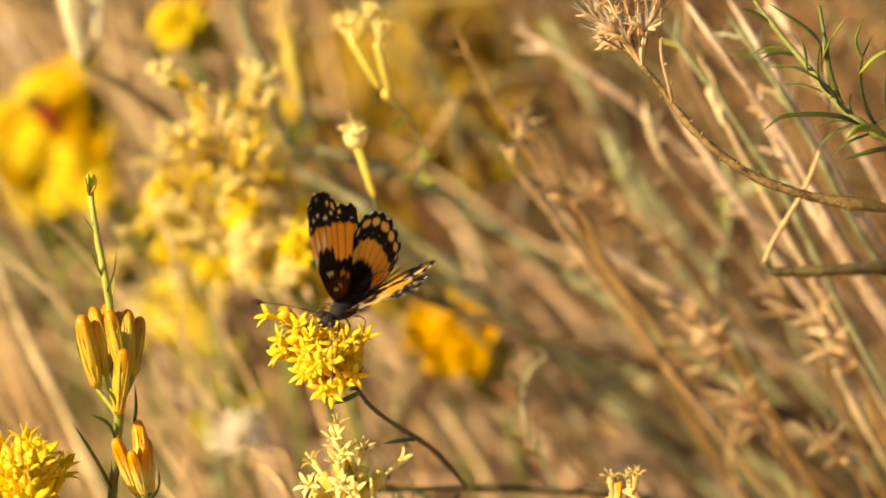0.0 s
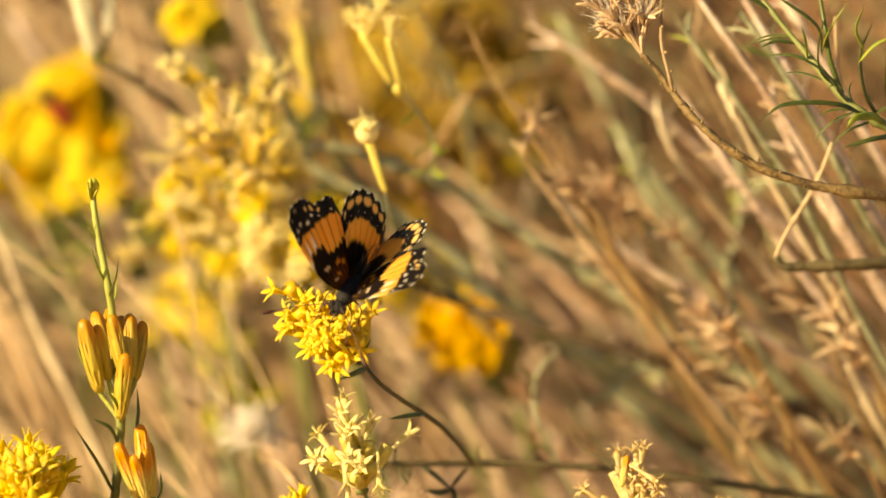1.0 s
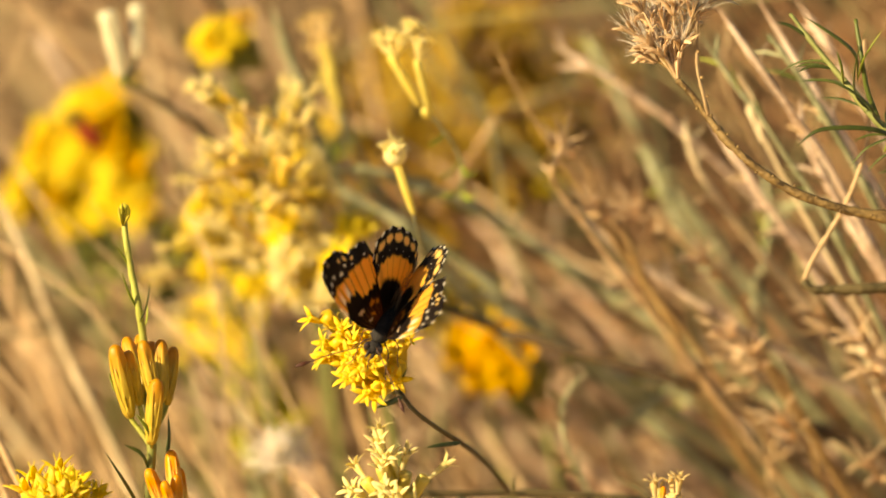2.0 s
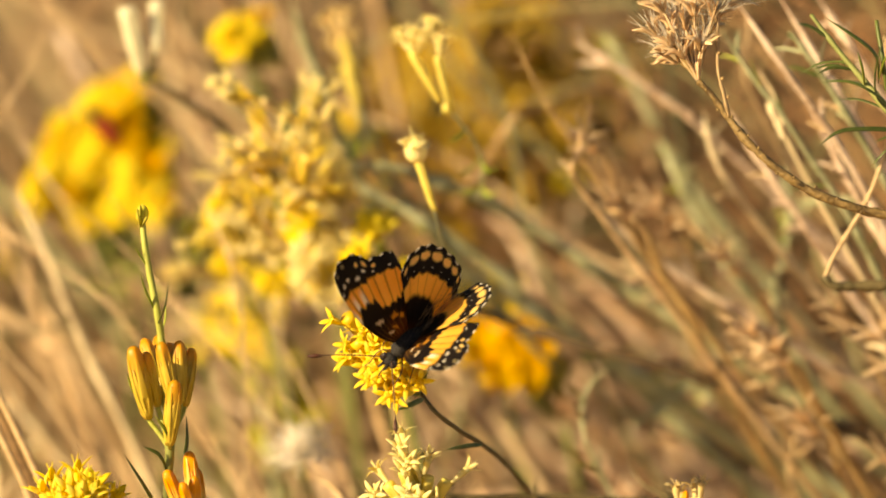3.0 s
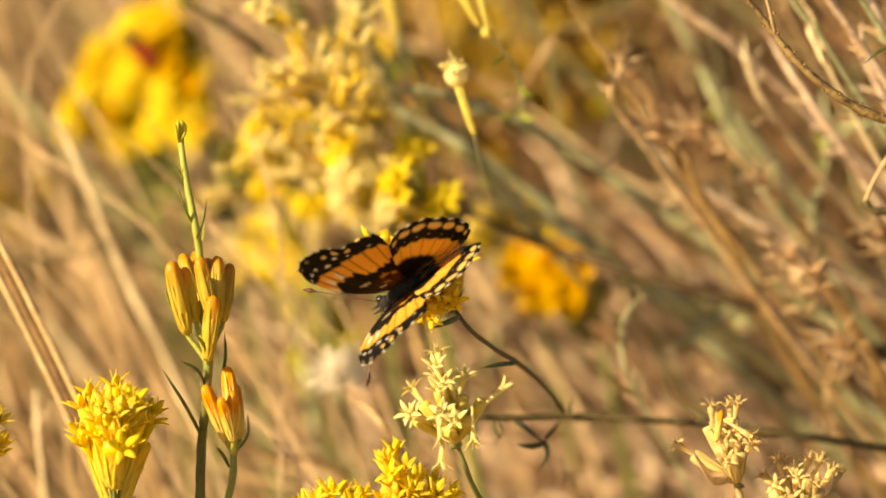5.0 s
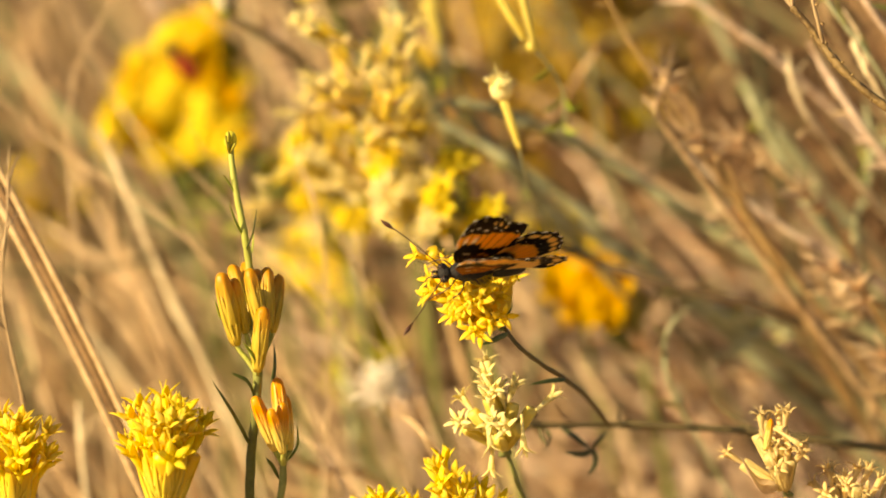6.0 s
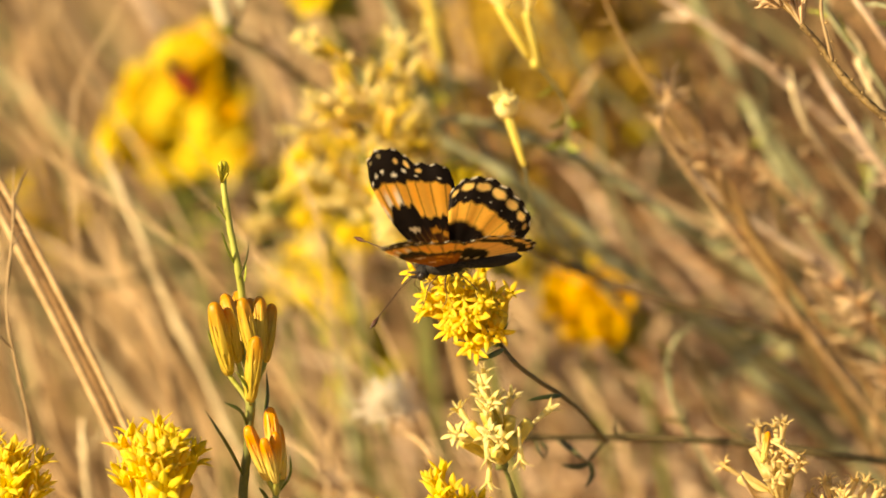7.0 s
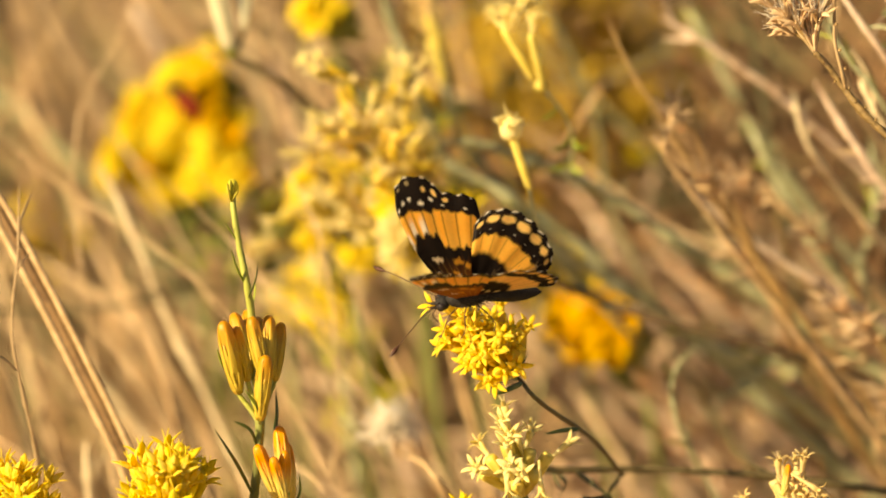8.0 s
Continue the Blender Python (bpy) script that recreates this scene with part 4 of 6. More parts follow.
# ---- the arching dry stem and the leafy shoot ----
rng = random.Random(51)
arch = thing("arching_stem", Vector((0.30, 0.10, -0.01)), "arching dry brown stem with a dry straw-coloured seed head", "plant")
neck = at(35.2, 0, 34.4)
stem(arch, [neck, at(37.6, 0, 31.9), at(40.2, 0, 28.3), at(43.1, -1, 24.5), at(47.0, -2, 20.5), at(52.5, -2, 16.3), at(58.5, -2, 13.3), at(65.5, -1, 11.3), at(72.6, 0, 10.1), at(82.0, 4, 8.9), at(103.9, 20, 2.1), Vector((0.20, 0.08, 0.45)), Vector((0.30, 0.10, -0.01))], 0.48, 1.15, ARCH_BARK, nodes=0.25, knots=0.16)
for k, (u, v) in enumerate(((1148, 115), (1193, 162), (1204, 186), (1240, 217), (1302, 268), (1378, 306), (1168, 150), (1222, 195), (1272, 262), (1340, 285), (1420, 330), (1475, 336))):
    spot = at((u - 784) / 10, -6, (441 - v) / 10)
    part("leaf_scar", blob(bmesh.new(), spot, (0.00032, 0.0004, 0.0003), None, 2), ARCH_BARK, arch)


def dry_tuft(ob, place, way, count, rng, long=0.0045):
    """A spent head: dry bracts that spread and curl from the end of its stalk."""
    for k in range(count):
        w = 2 * math.pi * k / count + rng.uniform(-0.3, 0.3)
        side = way.orthogonal().normalized()
        side.rotate(Matrix.Rotation(w, 3, way))
        a = place + side * 0.0002
        mid = a + (way * 0.85 + side * rng.uniform(0.25, 0.6)).normalized() * long * 0.55
        end = mid + (way * rng.uniform(0.1, 0.9) + side * rng.uniform(0.4, 1.1)).normalized() * long * rng.uniform(0.35, 0.7)
        leaf(ob, [a, mid, end], rng.uniform(0.6, 1.3), DRY if rng.random() < 0.85 else STRAW, "dry_bract")


down = bmesh.new()


def silk(place, way, count, long):
    """Silky hairs that stand out of a spent head."""
    for _ in range(count):
        out = (way + Vector((rng.gauss(0, 0.4), rng.gauss(0, 0.4), rng.gauss(0, 0.3)))).normalized()
        end = place + out * long * rng.uniform(0.5, 1.1)
        tube(down, [place, place.lerp(end, 0.5) + Vector((rng.gauss(0, 1), rng.gauss(0, 1), rng.gauss(0, 1))) * 0.0002, end], lambda q: 0.00007 * (1 - 0.6 * q), 4)


for k in range(22):
    spread = (k - 10.5) / 10.5 + rng.uniform(-0.1, 0.1)
    way = SLANT.to_3x3() @ Vector((-0.34 + spread * 0.58, rng.uniform(-0.4, 0.4), 0.85)).normalized()
    end = neck + way * rng.uniform(0.004, 0.015)
    stem(arch, [end, neck.lerp(end, 0.5) + Vector((-spread * 0.0005, 0, 0)), neck], 0.22, 0.3, ARCH_BARK if k % 3 == 0 else DRY, "stalk", sides=5)
    dry_tuft(arch, end - way * 0.001, way, 9, rng)
    silk(end, way, 14, 0.006)
stem(arch, [at(40.6, -1, 28.1), at(39.8, -2, 31.2), at(38.7, -2, 35.8), at(38.5, -2, 40.0), at(38.7, -2, 48.0)], 0.34, 0.28, STRAW, "side_stem", nodes=0.3)
for u, v in ((1176, 95), (1186, 128), (1170, 50)):
    spot = at((u - 784) / 10, -6, (441 - v) / 10)
    part("leaf_scar", blob(bmesh.new(), spot, (0.00035, 0.0004, 0.0003), None, 2), BARK, arch)
for k in range(4):
    way = SLANT.to_3x3() @ Vector((rng.uniform(-0.7, 0.6), rng.uniform(-0.4, 0.4), 0.9)).normalized()
    dry_tuft(arch, at(38.7, -2, 46.4) + way * 0.001, way, 8, rng, 0.006)
    silk(at(38.7, -2, 46.0), way, 60, 0.009)
tagged(part("silky_hairs", down, FLUFF, arch, "white silky hairs"), kind="stuff")
ARCH_SWAYS.append(arch)

shoot = thing("leafy_shoot", Vector((0.28, 0.08, -0.01)), "green leafy shoot with narrow curved leaves", "plant")
stem(shoot, [at(55.1, 0, 46.1), at(60.0, -2, 39.5), at(65.3, -4, 33.0), at(71.1, -6, 25.9), at(75.1, -6, 23.1), at(81.2, -4, 20.0), at(94.4, 8, 11.2), Vector((0.19, 0.06, 0.45)), Vector((0.28, 0.08, -0.01))], 0.34, 1.3, STEM_GREEN, nodes=0.3)
stem(shoot, [at(66.2, -6, 44.8), at(67.2, -8, 37.8), at(68.1, -7, 32.8), at(70.1, -6, 27.4)], 0.35, 0.5, LEAF, "side_stem")
for line, w, mat in (([at(74.1, -6, 23.5), at(69.8, -10, 25.2), at(63.7, -12, 25.6), at(58.7, -13, 24.9), at(55.5, -13, 22.4)], 1.2, LEAF), ([at(71.1, -6, 25.7), at(66.9, -12, 30.7), at(60.6, -14, 33.8), at(55.7, -14, 33.6)], 0.8, LEAF),
                     ([at(68.6, -6, 28.9), at(65.9, -10, 31.7), at(65.8, -13, 37.5), at(68.3, -14, 44.4)], 1.2, LEAF), ([at(66.7, -5, 33.9), at(65.7, -10, 38.7), at(60.8, -12, 42.5), at(56.8, -12, 45.0)], 1.2, LEAF),
                     ([at(66.7, -5, 34.4), at(67.7, -12, 38.6), at(70.5, -14, 42.9)], 1.6, LEAF_FRESH), ([at(64.3, -4, 33.5), at(63.5, -8, 36.8), at(62.8, -8, 39.2)], 1.3, LEAF_FRESH), ([at(77.1, -6, 22.4), at(73.6, -12, 27.7), at(72.9, -14, 34.6), at(74.9, -14, 39.5)], 1.6, LEAF),
                     ([at(77.6, -6, 22.0), at(73.9, -14, 23.2), at(71.3, -16, 22.5), at(70.3, -16, 21.2)], 1.8, LEAF_FRESH), ([at(79.1, -6, 21.2), at(77.5, -10, 28.8), at(78.0, -12, 36.6)], 1.4, LEAF), ([at(81.1, -5, 20.0), at(75.1, -12, 19.2), at(69.6, -13, 17.6)], 1.2, LEAF),
                     ([at(72.5, -14, 32.6), at(75.2, -16, 35.5), at(79.2, -16, 37.4)], 1.8, LEAF_FRESH), ([at(73.4, -14, 34.6), at(71.8, -16, 38.4), at(73.3, -16, 42.3)], 1.4, LEAF_FRESH), ([at(81.2, -4, 20.5), at(84.8, -8, 28.8), at(85.8, -8, 37.8)], 1.4, LEAF),
                     ([at(65.3, -4, 33.0), at(61.9, 4, 34.5), at(58.0, 6, 34.8)], 0.7, LEAF), ([at(74.6, -6, 23.3), at(80.3, -14, 25.7), at(86.0, -16, 26.6)], 1.2, LEAF)):
    leaf(shoot, line, w * 0.8, mat)
spine = through_points([at(55.1, 0, 46.1), at(60.0, -2, 39.5), at(65.3, -4, 33.0), at(71.1, -6, 25.9), at(75.1, -6, 23.1), at(81.2, -4, 20.0)], 8)
for k in range(14):
    i = rng.randrange(2, len(spine) - 2)
    along_it = (spine[i - 1] - spine[i + 1]).normalized()
    off = along_it.orthogonal().normalized()
    off.rotate(Matrix.Rotation(rng.uniform(0, 6.3), 3, along_it))
    tip = spine[i] + (along_it * rng.uniform(0.3, 1.2) + off).normalized() * rng.uniform(0.004, 0.011)
    leaf(shoot, [spine[i], spine[i].lerp(tip, 0.55) + along_it * 0.001, tip], rng.uniform(0.5, 0.9), rng.choice((LEAF, LEAF, LEAF, LEAF_FRESH)))
ARCH_SWAYS.append(shoot)

# ---- the bent straw and other single stems ----
ROOT_RIGHT = Vector((0.72, 0.26, -0.01))


def lone(points, r0, r1, material, label, root, name="brush_weed", nodes=0.5, category="weed"):
    """One stem of the brush, from its tip in the open down to its root, with stubs of old leaves and side shoots."""
    ob = thing(name, root, label, category, "stems of the brush")
    wide, thick = 0.62 if material in (STEM_GREY, STRAW_PINK) else 0.52, label.startswith("thick")
    stem(ob, grown(points, root), r0 * wide, r1 * 0.8, material, nodes=0.04 if thick else nodes, taper=True, knots=0.08 if thick else 0.22)
    line = through_points(points, 8)
    for k in range(0 if thick else 7 if material is STEM_GREY else 4):
        i = random.randrange(3, len(line) - 3)
        way = (line[i - 2] - line[i + 2]).normalized()
        off = way.orthogonal().normalized()
        off.rotate(Matrix.Rotation(random.uniform(0, 6.3), 3, way))
        end = line[i] + (way * random.uniform(0.4, 1.2) + off).normalized() * random.uniform(0.003, 0.009)
        leaf(ob, [line[i], line[i].lerp(end, 0.5) + way * 0.0006, end], random.uniform(0.8, 1.3) * min(r0, 0.75) * 1.3, random.choice((material, LEAF_FRESH, LEAF, STEM_LIME) if material is STEM_GREY else (material, material, STRAW)), "side_shoot")
    return ob


bent = thing("bent_weed", Vector((0.33, 0.14, -0.01)), "thin bent pale straw with a sharp kink", "weed")
stem(bent, [at(71.4, 26, 42.3), at(71.8, 26, 34.1), at(72.4, 27, 25.3), at(70.5, 28, 17.8), at(68.3, 29, 12.3), at(64.9, 30, 6.3), at(62.2, 30, 1.7), at(60.8, 30, -1.8)], 0.32, 0.48, STRAW, nodes=0.35)
stem(bent, [at(60.7, 30, -1.4), at(61.6, 30, -2.8), at(65.8, 31, -3.2), at(73.1, 32, -3.0), at(82.8, 36, -2.6), at(103.0, 60, -8.4), Vector((0.22, 0.12, 0.4)), Vector((0.33, 0.14, -0.01))], 0.55, 1.6, STEM_DARK, "lower_stem", nodes=0.3)

for pts, r0, r1, mat, label in (
        ([at(-33.6, 128, 6.3), at(-21.0, 126, 0.1), at(-9.6, 124, -5.3), at(1.8, 122, -10.1), at(16.5, 120, -15.2), at(33.5, 120, -19.4), at(50.6, 122, -25.1), at(70.2, 126, -32.0), at(93.6, 132, -41.2)], 1.15, 1.5, TWIG_DARK, "dark thin twig crossing the brush"),
        ([at(-41.1, 150, 55.0), at(-38.7, 150, 46.8), at(-35.2, 150, 38.0), at(-30.9, 152, 26.4), at(-26.2, 154, 16.5), at(-16.9, 158, 11.3), at(-2.8, 162, 2.5), at(13.8, 168, -11.7), at(37.7, 175, -30.9)], 1.3, 1.7, STEM_GREY, "grey-green stem of the brush"),
        ([at(-32.2, 120, 20.3), at(-20.9, 122, 20.3), at(-10.7, 124, 17.4), at(-2.7, 126, 14.1), at(7.6, 130, 9.0), at(20.0, 134, 0.5), at(31.8, 138, -6.8), at(43.5, 142, -14.5), at(71.9, 150, -32.5)], 1.35, 1.6, STEM_GREY, "grey-green stem of the brush"),
        ([at(-25.9, 140, 16.3), at(-12.0, 142, 8.0), at(-2.8, 146, -1.6), at(5.4, 150, -6.9), at(17.1, 154, -13.9), at(32.5, 160, -23.4)], 1.3, 1.6, STEM_GREY, "grey-green stem of the brush"),
        ([at(4.2, 85, 45.2), at(7.2, 86, 38.5), at(10.3, 87, 32.5), at(13.3, 88, 27.8), at(19.4, 92, 18.8), at(25.0, 96, 10.1), at(35.3, 104, -3.2)], 0.4, 0.7, BARK, "thin tan straw of the brush"),
        ([at(16.4, 80, 27.1), at(17.0, 81, 23.5), at(15.4, 82, 19.5), at(19.8, 86, 12.2), at(27.1, 92, 2.3)], 0.5, 0.7, STRAW, "thin tan straw of the brush"),
        ([at(22.8, 120, 10.3), at(31.3, 120, 3.5), at(39.2, 120, -2.2), at(52.8, 120, -10.7), at(70.1, 124, -20.6), at(89.7, 130, -30.2)], 0.9, 1.2, STRAW_PINK, "pinkish brown stem of the brush"),
        ([at(46.5, 55, 49.4), at(51.6, 55, 42.0), at(58.0, 56, 33.2), at(64.0, 58, 25.1), at(69.4, 60, 16.6), at(75.1, 64, 6.5), at(83.8, 72, -6.4)], 0.95, 1.1, STRAW_PINK, "pinkish brown stem of the brush"),
        ([at(54.3, 62, 51.4), at(60.0, 62, 42.3), at(65.9, 63, 32.7), at(72.7, 65, 22.6), at(79.2, 68, 11.9), at(87.2, 74, -1.0)], 0.9, 1.1, STRAW_PINK, "pinkish brown stem of the brush"),
        ([at(62.7, 80, 52.4), at(69.3, 80, 42.6), at(75.9, 82, 31.8), at(83.3, 85, 19.8), at(90.9, 90, 6.7)], 1.0, 1.2, STRAW_PINK, "pinkish brown stem of the brush"),
        ([at(45.4, 95, 32.2), at(51.0, 95, 23.3), at(57.2, 97, 14.5), at(64.2, 100, 4.6), at(72.1, 105, -6.6)], 0.9, 1.1, STRAW_PINK, "pinkish brown stem of the brush"),
        ([at(60.2, 75, 32.6), at(65.1, 75, 22.9), at(71.2, 77, 12.0), at(78.0, 80, 1.2), at(86.1, 86, -10.8)], 0.85, 1.0, STRAW_PINK, "pinkish brown stem of the brush"),
        ([at(16.7, 130, 45.9), at(23.6, 130, 41.9), at(31.6, 132, 36.8), at(39.8, 134, 31.1), at(49.1, 138, 23.2)], 0.7, 0.9, STRAW_PINK, "pinkish brown stem of the brush"),
        ([at(43.2, 58, 44.8), at(48.5, 58, 36.8), at(54.9, 58, 28.6), at(60.4, 60, 20.4), at(65.8, 62, 12.7), at(71.7, 66, 2.3), at(79.5, 72, -12.9)], 0.65, 0.9, STEM_GREY, "grey-green stem of the brush"),
        ([at(50.8, 70, 37.8), at(54.5, 70, 31.4), at(55.6, 70, 24.9), at(53.0, 72, 31.4), at(59.2, 76, 19.6)], 0.5, 0.7, STRAW_PALE, "pale bent straw of the brush"),
        ([at(42.0, 105, 30.8), at(42.9, 105, 25.2), at(44.8, 106, 20.2), at(47.2, 108, 16.7), at(57.2, 118, 4.6)], 0.75, 1.0, STRAW_PALE, "pale bent straw of the brush"),
        ([at(35.5, 150, 25.2), at(38.0, 150, 20.0), at(41.6, 152, 12.4), at(46.4, 154, 4.2), at(54.9, 160, -6.9)], 1.1, 1.4, STEM_GREY, "grey-green stem of the brush"),
        ([at(24.3, 190, 51.0), at(28.6, 190, 43.7), at(32.9, 192, 35.3), at(39.7, 196, 23.3), at(55.9, 204, 2.6)], 1.5, 1.8, STEM_GREY, "grey-green stem of the brush"),
        ([at(36.5, 140, 13.4), at(41.1, 140, 8.8), at(47.0, 142, 3.0), at(52.9, 144, -1.3), at(63.7, 150, -11.6)], 1.2, 1.0, STRAW, "thin tan straw of the brush"),
        ([at(59.1, 130, 21.3), at(60.4, 130, 12.7), at(60.1, 132, 4.7), at(57.6, 134, -3.3), at(63.2, 142, -18.4)], 0.9, 1.2, STEM_GREY, "grey-green stem of the brush"),
        ([at(60.2, 110, 12.5), at(65.1, 108, 13.8), at(70.5, 106, 13.5), at(75.6, 106, 10.2), at(82.6, 110, -1.0)], 0.8, 0.9, STEM_GREY, "grey-green stem of the brush"),
        ([at(55.2, 45, 44.2), at(59.5, 46, 38.5), at(64.9, 48, 30.7), at(71.5, 52, 20.2), at(80.6, 60, 4.4)], 0.8, 1.1, STEM_GREY, "grey-green stem of the brush"),
        ([at(50.1, 110, 52.9), at(51.2, 110, 47.2), at(49.8, 110, 41.6), at(55.4, 116, 28.3), at(67.9, 126, 9.2)], 0.6, 0.9, STRAW, "thin tan straw of the brush"),
        ([at(22.8, 95, -19.6), at(18.9, 94, -23.6), at(17.7, 94, -28.6), at(18.1, 94, -31.9), at(25.1, 100, -46.6)], 0.55, 0.6, STEM_GREY, "curled pale green stem of the brush"),
        ([at(28.9, 150, -32.8), at(35.1, 150, -29.1), at(42.8, 152, -23.8), at(48.8, 156, -28.0), at(61.0, 164, -41.3)], 0.9, 0.9, STEM_GREY, "curled grey-green stem of the brush"),
        ([at(33.7, 160, -19.9), at(41.9, 160, -25.2), at(52.6, 162, -30.6), at(64.7, 166, -40.2)], 1.1, 1.3, STEM_GREY, "grey-green stem of the brush"),
        ([at(-50.8, 225, -22.4), at(-49.5, 225, -32.4), at(-47.8, 226, -43.7), at(-46.1, 228, -57.5)], 1.9, 2.2, STEM_GREY, "grey-green stem of the brush"),
        ([at(61.9, 120, -28.2), at(61.3, 120, -33.9), at(60.0, 122, -39.6), at(63.4, 126, -50.0)], 0.9, 0.9, STRAW, "thin tan straw of the brush"),
        ([at(75.5, 90, -13.1), at(77.7, 90, -18.6), at(79.5, 92, -23.6), at(86.0, 98, -35.4)], 0.8, 0.9, STRAW_PALE, "pale bent straw of the brush"),
        ([at(50.6, 110, -13.4), at(54.0, 110, -17.8), at(56.9, 112, -22.4), at(51.4, 114, -23.5), at(61.9, 120, -31.6)], 0.7, 0.8, STRAW, "thin tan straw of the brush")):
    lone(pts, r0, r1, mat, label, ROOT_RIGHT + Vector((random.uniform(-0.1, 0.1), random.uniform(-0.03, 0.12), 0)))

for pts, r0, r1, mat, label in (
        ([at(-115.8, 37, 14.7), at(-110.4, 37, 6.9), at(-104.4, 37, -4.1), at(-96.9, 38, -18.7), at(-89.9, 39, -32.9), at(-80.2, 43, -54.6)], 1.35, 1.0, STRAW, "thick weathered tan straw leaning over"),
        ([at(-114.3, 41, 14.7), at(-108.9, 41, 6.9), at(-102.9, 41, -4.1), at(-95.4, 42, -18.7), at(-88.4, 43, -32.9), at(-78.7, 47, -54.6)], 2.4, 1.6, STALK_BROWN, "thick weathered brown straw leaning over"),
        ([at(-112.7, 38, 15.0), at(-107.3, 38, 7.2), at(-101.3, 38, -3.8), at(-93.8, 39, -18.4), at(-86.8, 40, -32.6), at(-77.1, 44, -54.3)], 1.2, 0.95, STRAW, "thick weathered tan straw leaning over"),
        ([at(-98.7, 150, 16.4), at(-96.1, 150, 11.8), at(-90.5, 150, -0.7), at(-84.9, 152, -14.7), at(-77.0, 156, -31.2), at(-65.4, 162, -57.7)], 1.1, 1.2, STRAW_PALE, "pale straw leaning over"),
        ([at(-103.2, 20, 11.3), at(-103.4, 20, -0.6), at(-104.4, 20, -17.0), at(-102.1, 20, -28.5), at(-100.4, 22, -36.8), at(-99.6, 30, -53.6)], 0.4, 0.6, STRAW, "pale straw leaning over"),
        ([at(-114.2, 200, -14.5), at(-103.2, 200, -29.2), at(-91.3, 204, -44.0), at(-79.4, 210, -60.3)], 1.2, 1.4, STRAW_PALE, "pale straw leaning over"),
        ([at(-148.5, 300, 44.1), at(-136.8, 300, 36.5), at(-127.2, 300, 28.8), at(-117.0, 302, 19.2), at(-102.4, 306, 2.8), at(-81.6, 316, -26.9)], 1.7, 1.8, STEM_GREY, "grey-green stem of the brush"),
        ([at(-98.1, 110, -40.3), at(-97.9, 110, -45.9), at(-97.2, 112, -55.0)], 0.9, 0.7, STRAW_PALE, "short pale straw stump in the grass"),
        ([at(-76.6, 290, 54.3), at(-73.9, 290, 43.8), at(-69.1, 292, 27.9), at(-64.3, 296, 13.4), at(-58.0, 302, -3.9)], 1.2, 1.5, STRAW_PALE, "pale straw leaning over"),
        ([at(-68.5, 300, 42.8), at(-64.5, 300, 30.8), at(-60.1, 304, 17.5), at(-54.3, 310, 1.5)], 1.9, 2.2, STRAW_PINK, "pinkish straw leaning over"),
        ([at(-103.6, 320, 57.1), at(-98.1, 320, 47.6), at(-91.7, 324, 34.1), at(-82.5, 330, 15.2)], 2.0, 2.2, STRAW_PINK, "pinkish straw leaning over"),
        ([at(-47.9, 200, 0.1), at(-46.7, 200, -7.2), at(-45.5, 202, -15.8), at(-43.5, 206, -29.4)], 0.9, 0.9, STRAW_PALE, "pale straw leaning over"),
        ([at(-101.0, 260, -10.2), at(-92.0, 260, -25.6), at(-82.0, 264, -45.1), at(-73.2, 268, -59.6)], 1.3, 1.5, STRAW, "tan straw leaning over")):
    lone(pts, r0, r1, mat, label, Vector((0.06, 0.26, -0.01)) + Vector((random.uniform(-0.06, 0.06), random.uniform(-0.05, 0.1), 0)))

# small withered tufts that hang on in the brush
rng = random.Random(63)
for spot, foot, size in ((at(51.2, 84, -13.0), at(60.2, 92, -23.0), 0.0075), (at(54.9, 80, -16.2), at(62.3, 90, -24.1), 0.006), (at(75.3, 76, -13.4), at(82.7, 84, -22.9), 0.008), (at(61.7, 90, -30.1), at(68.3, 98, -39.8), 0.008), (at(78.3, 78, -20.0), at(85.0, 86, -29.5), 0.007),
                         (at(78.1, 88, -38.3), at(84.8, 96, -46.4), 0.008), (at(24.9, 92, 12.2), at(31.8, 100, 3.4), 0.007), (at(34.0, 118, 10.9), at(40.5, 124, 2.4), 0.008), (at(18.2, 86, 24.8), at(23.9, 94, 16.7), 0.006), (at(47.3, 112, 1.2), at(53.8, 118, -6.7), 0.008),
                         (at(69.0, 100, -8.8), at(75.7, 108, -17.8), 0.007), (at(33.9, 130, -3.3), at(41.0, 136, -11.4), 0.008)):
    root = ROOT_RIGHT + Vector((rng.uniform(-0.1, 0.1), rng.uniform(-0.03, 0.1), 0))
    ob = thing("withered_tuft", root, "small withered tan tuft on a thin brown stalk", "seed head", "withered tufts in the brush")
    stem(ob, grown([spot, spot.lerp(foot, 0.5) + Vector((0.001, 0, 0.001)), foot], root), 0.3, 0.7, BARK, nodes=0.4)
    way = (spot - foot).normalized()
    dry_tuft(ob, spot, way, 7, rng, size)
    dry_tuft(ob, spot - way * 0.004, (way + Vector((rng.uniform(-0.6, 0.6), -0.3, rng.uniform(-0.4, 0.4)))).normalized(), 5, rng, size * 0.8)

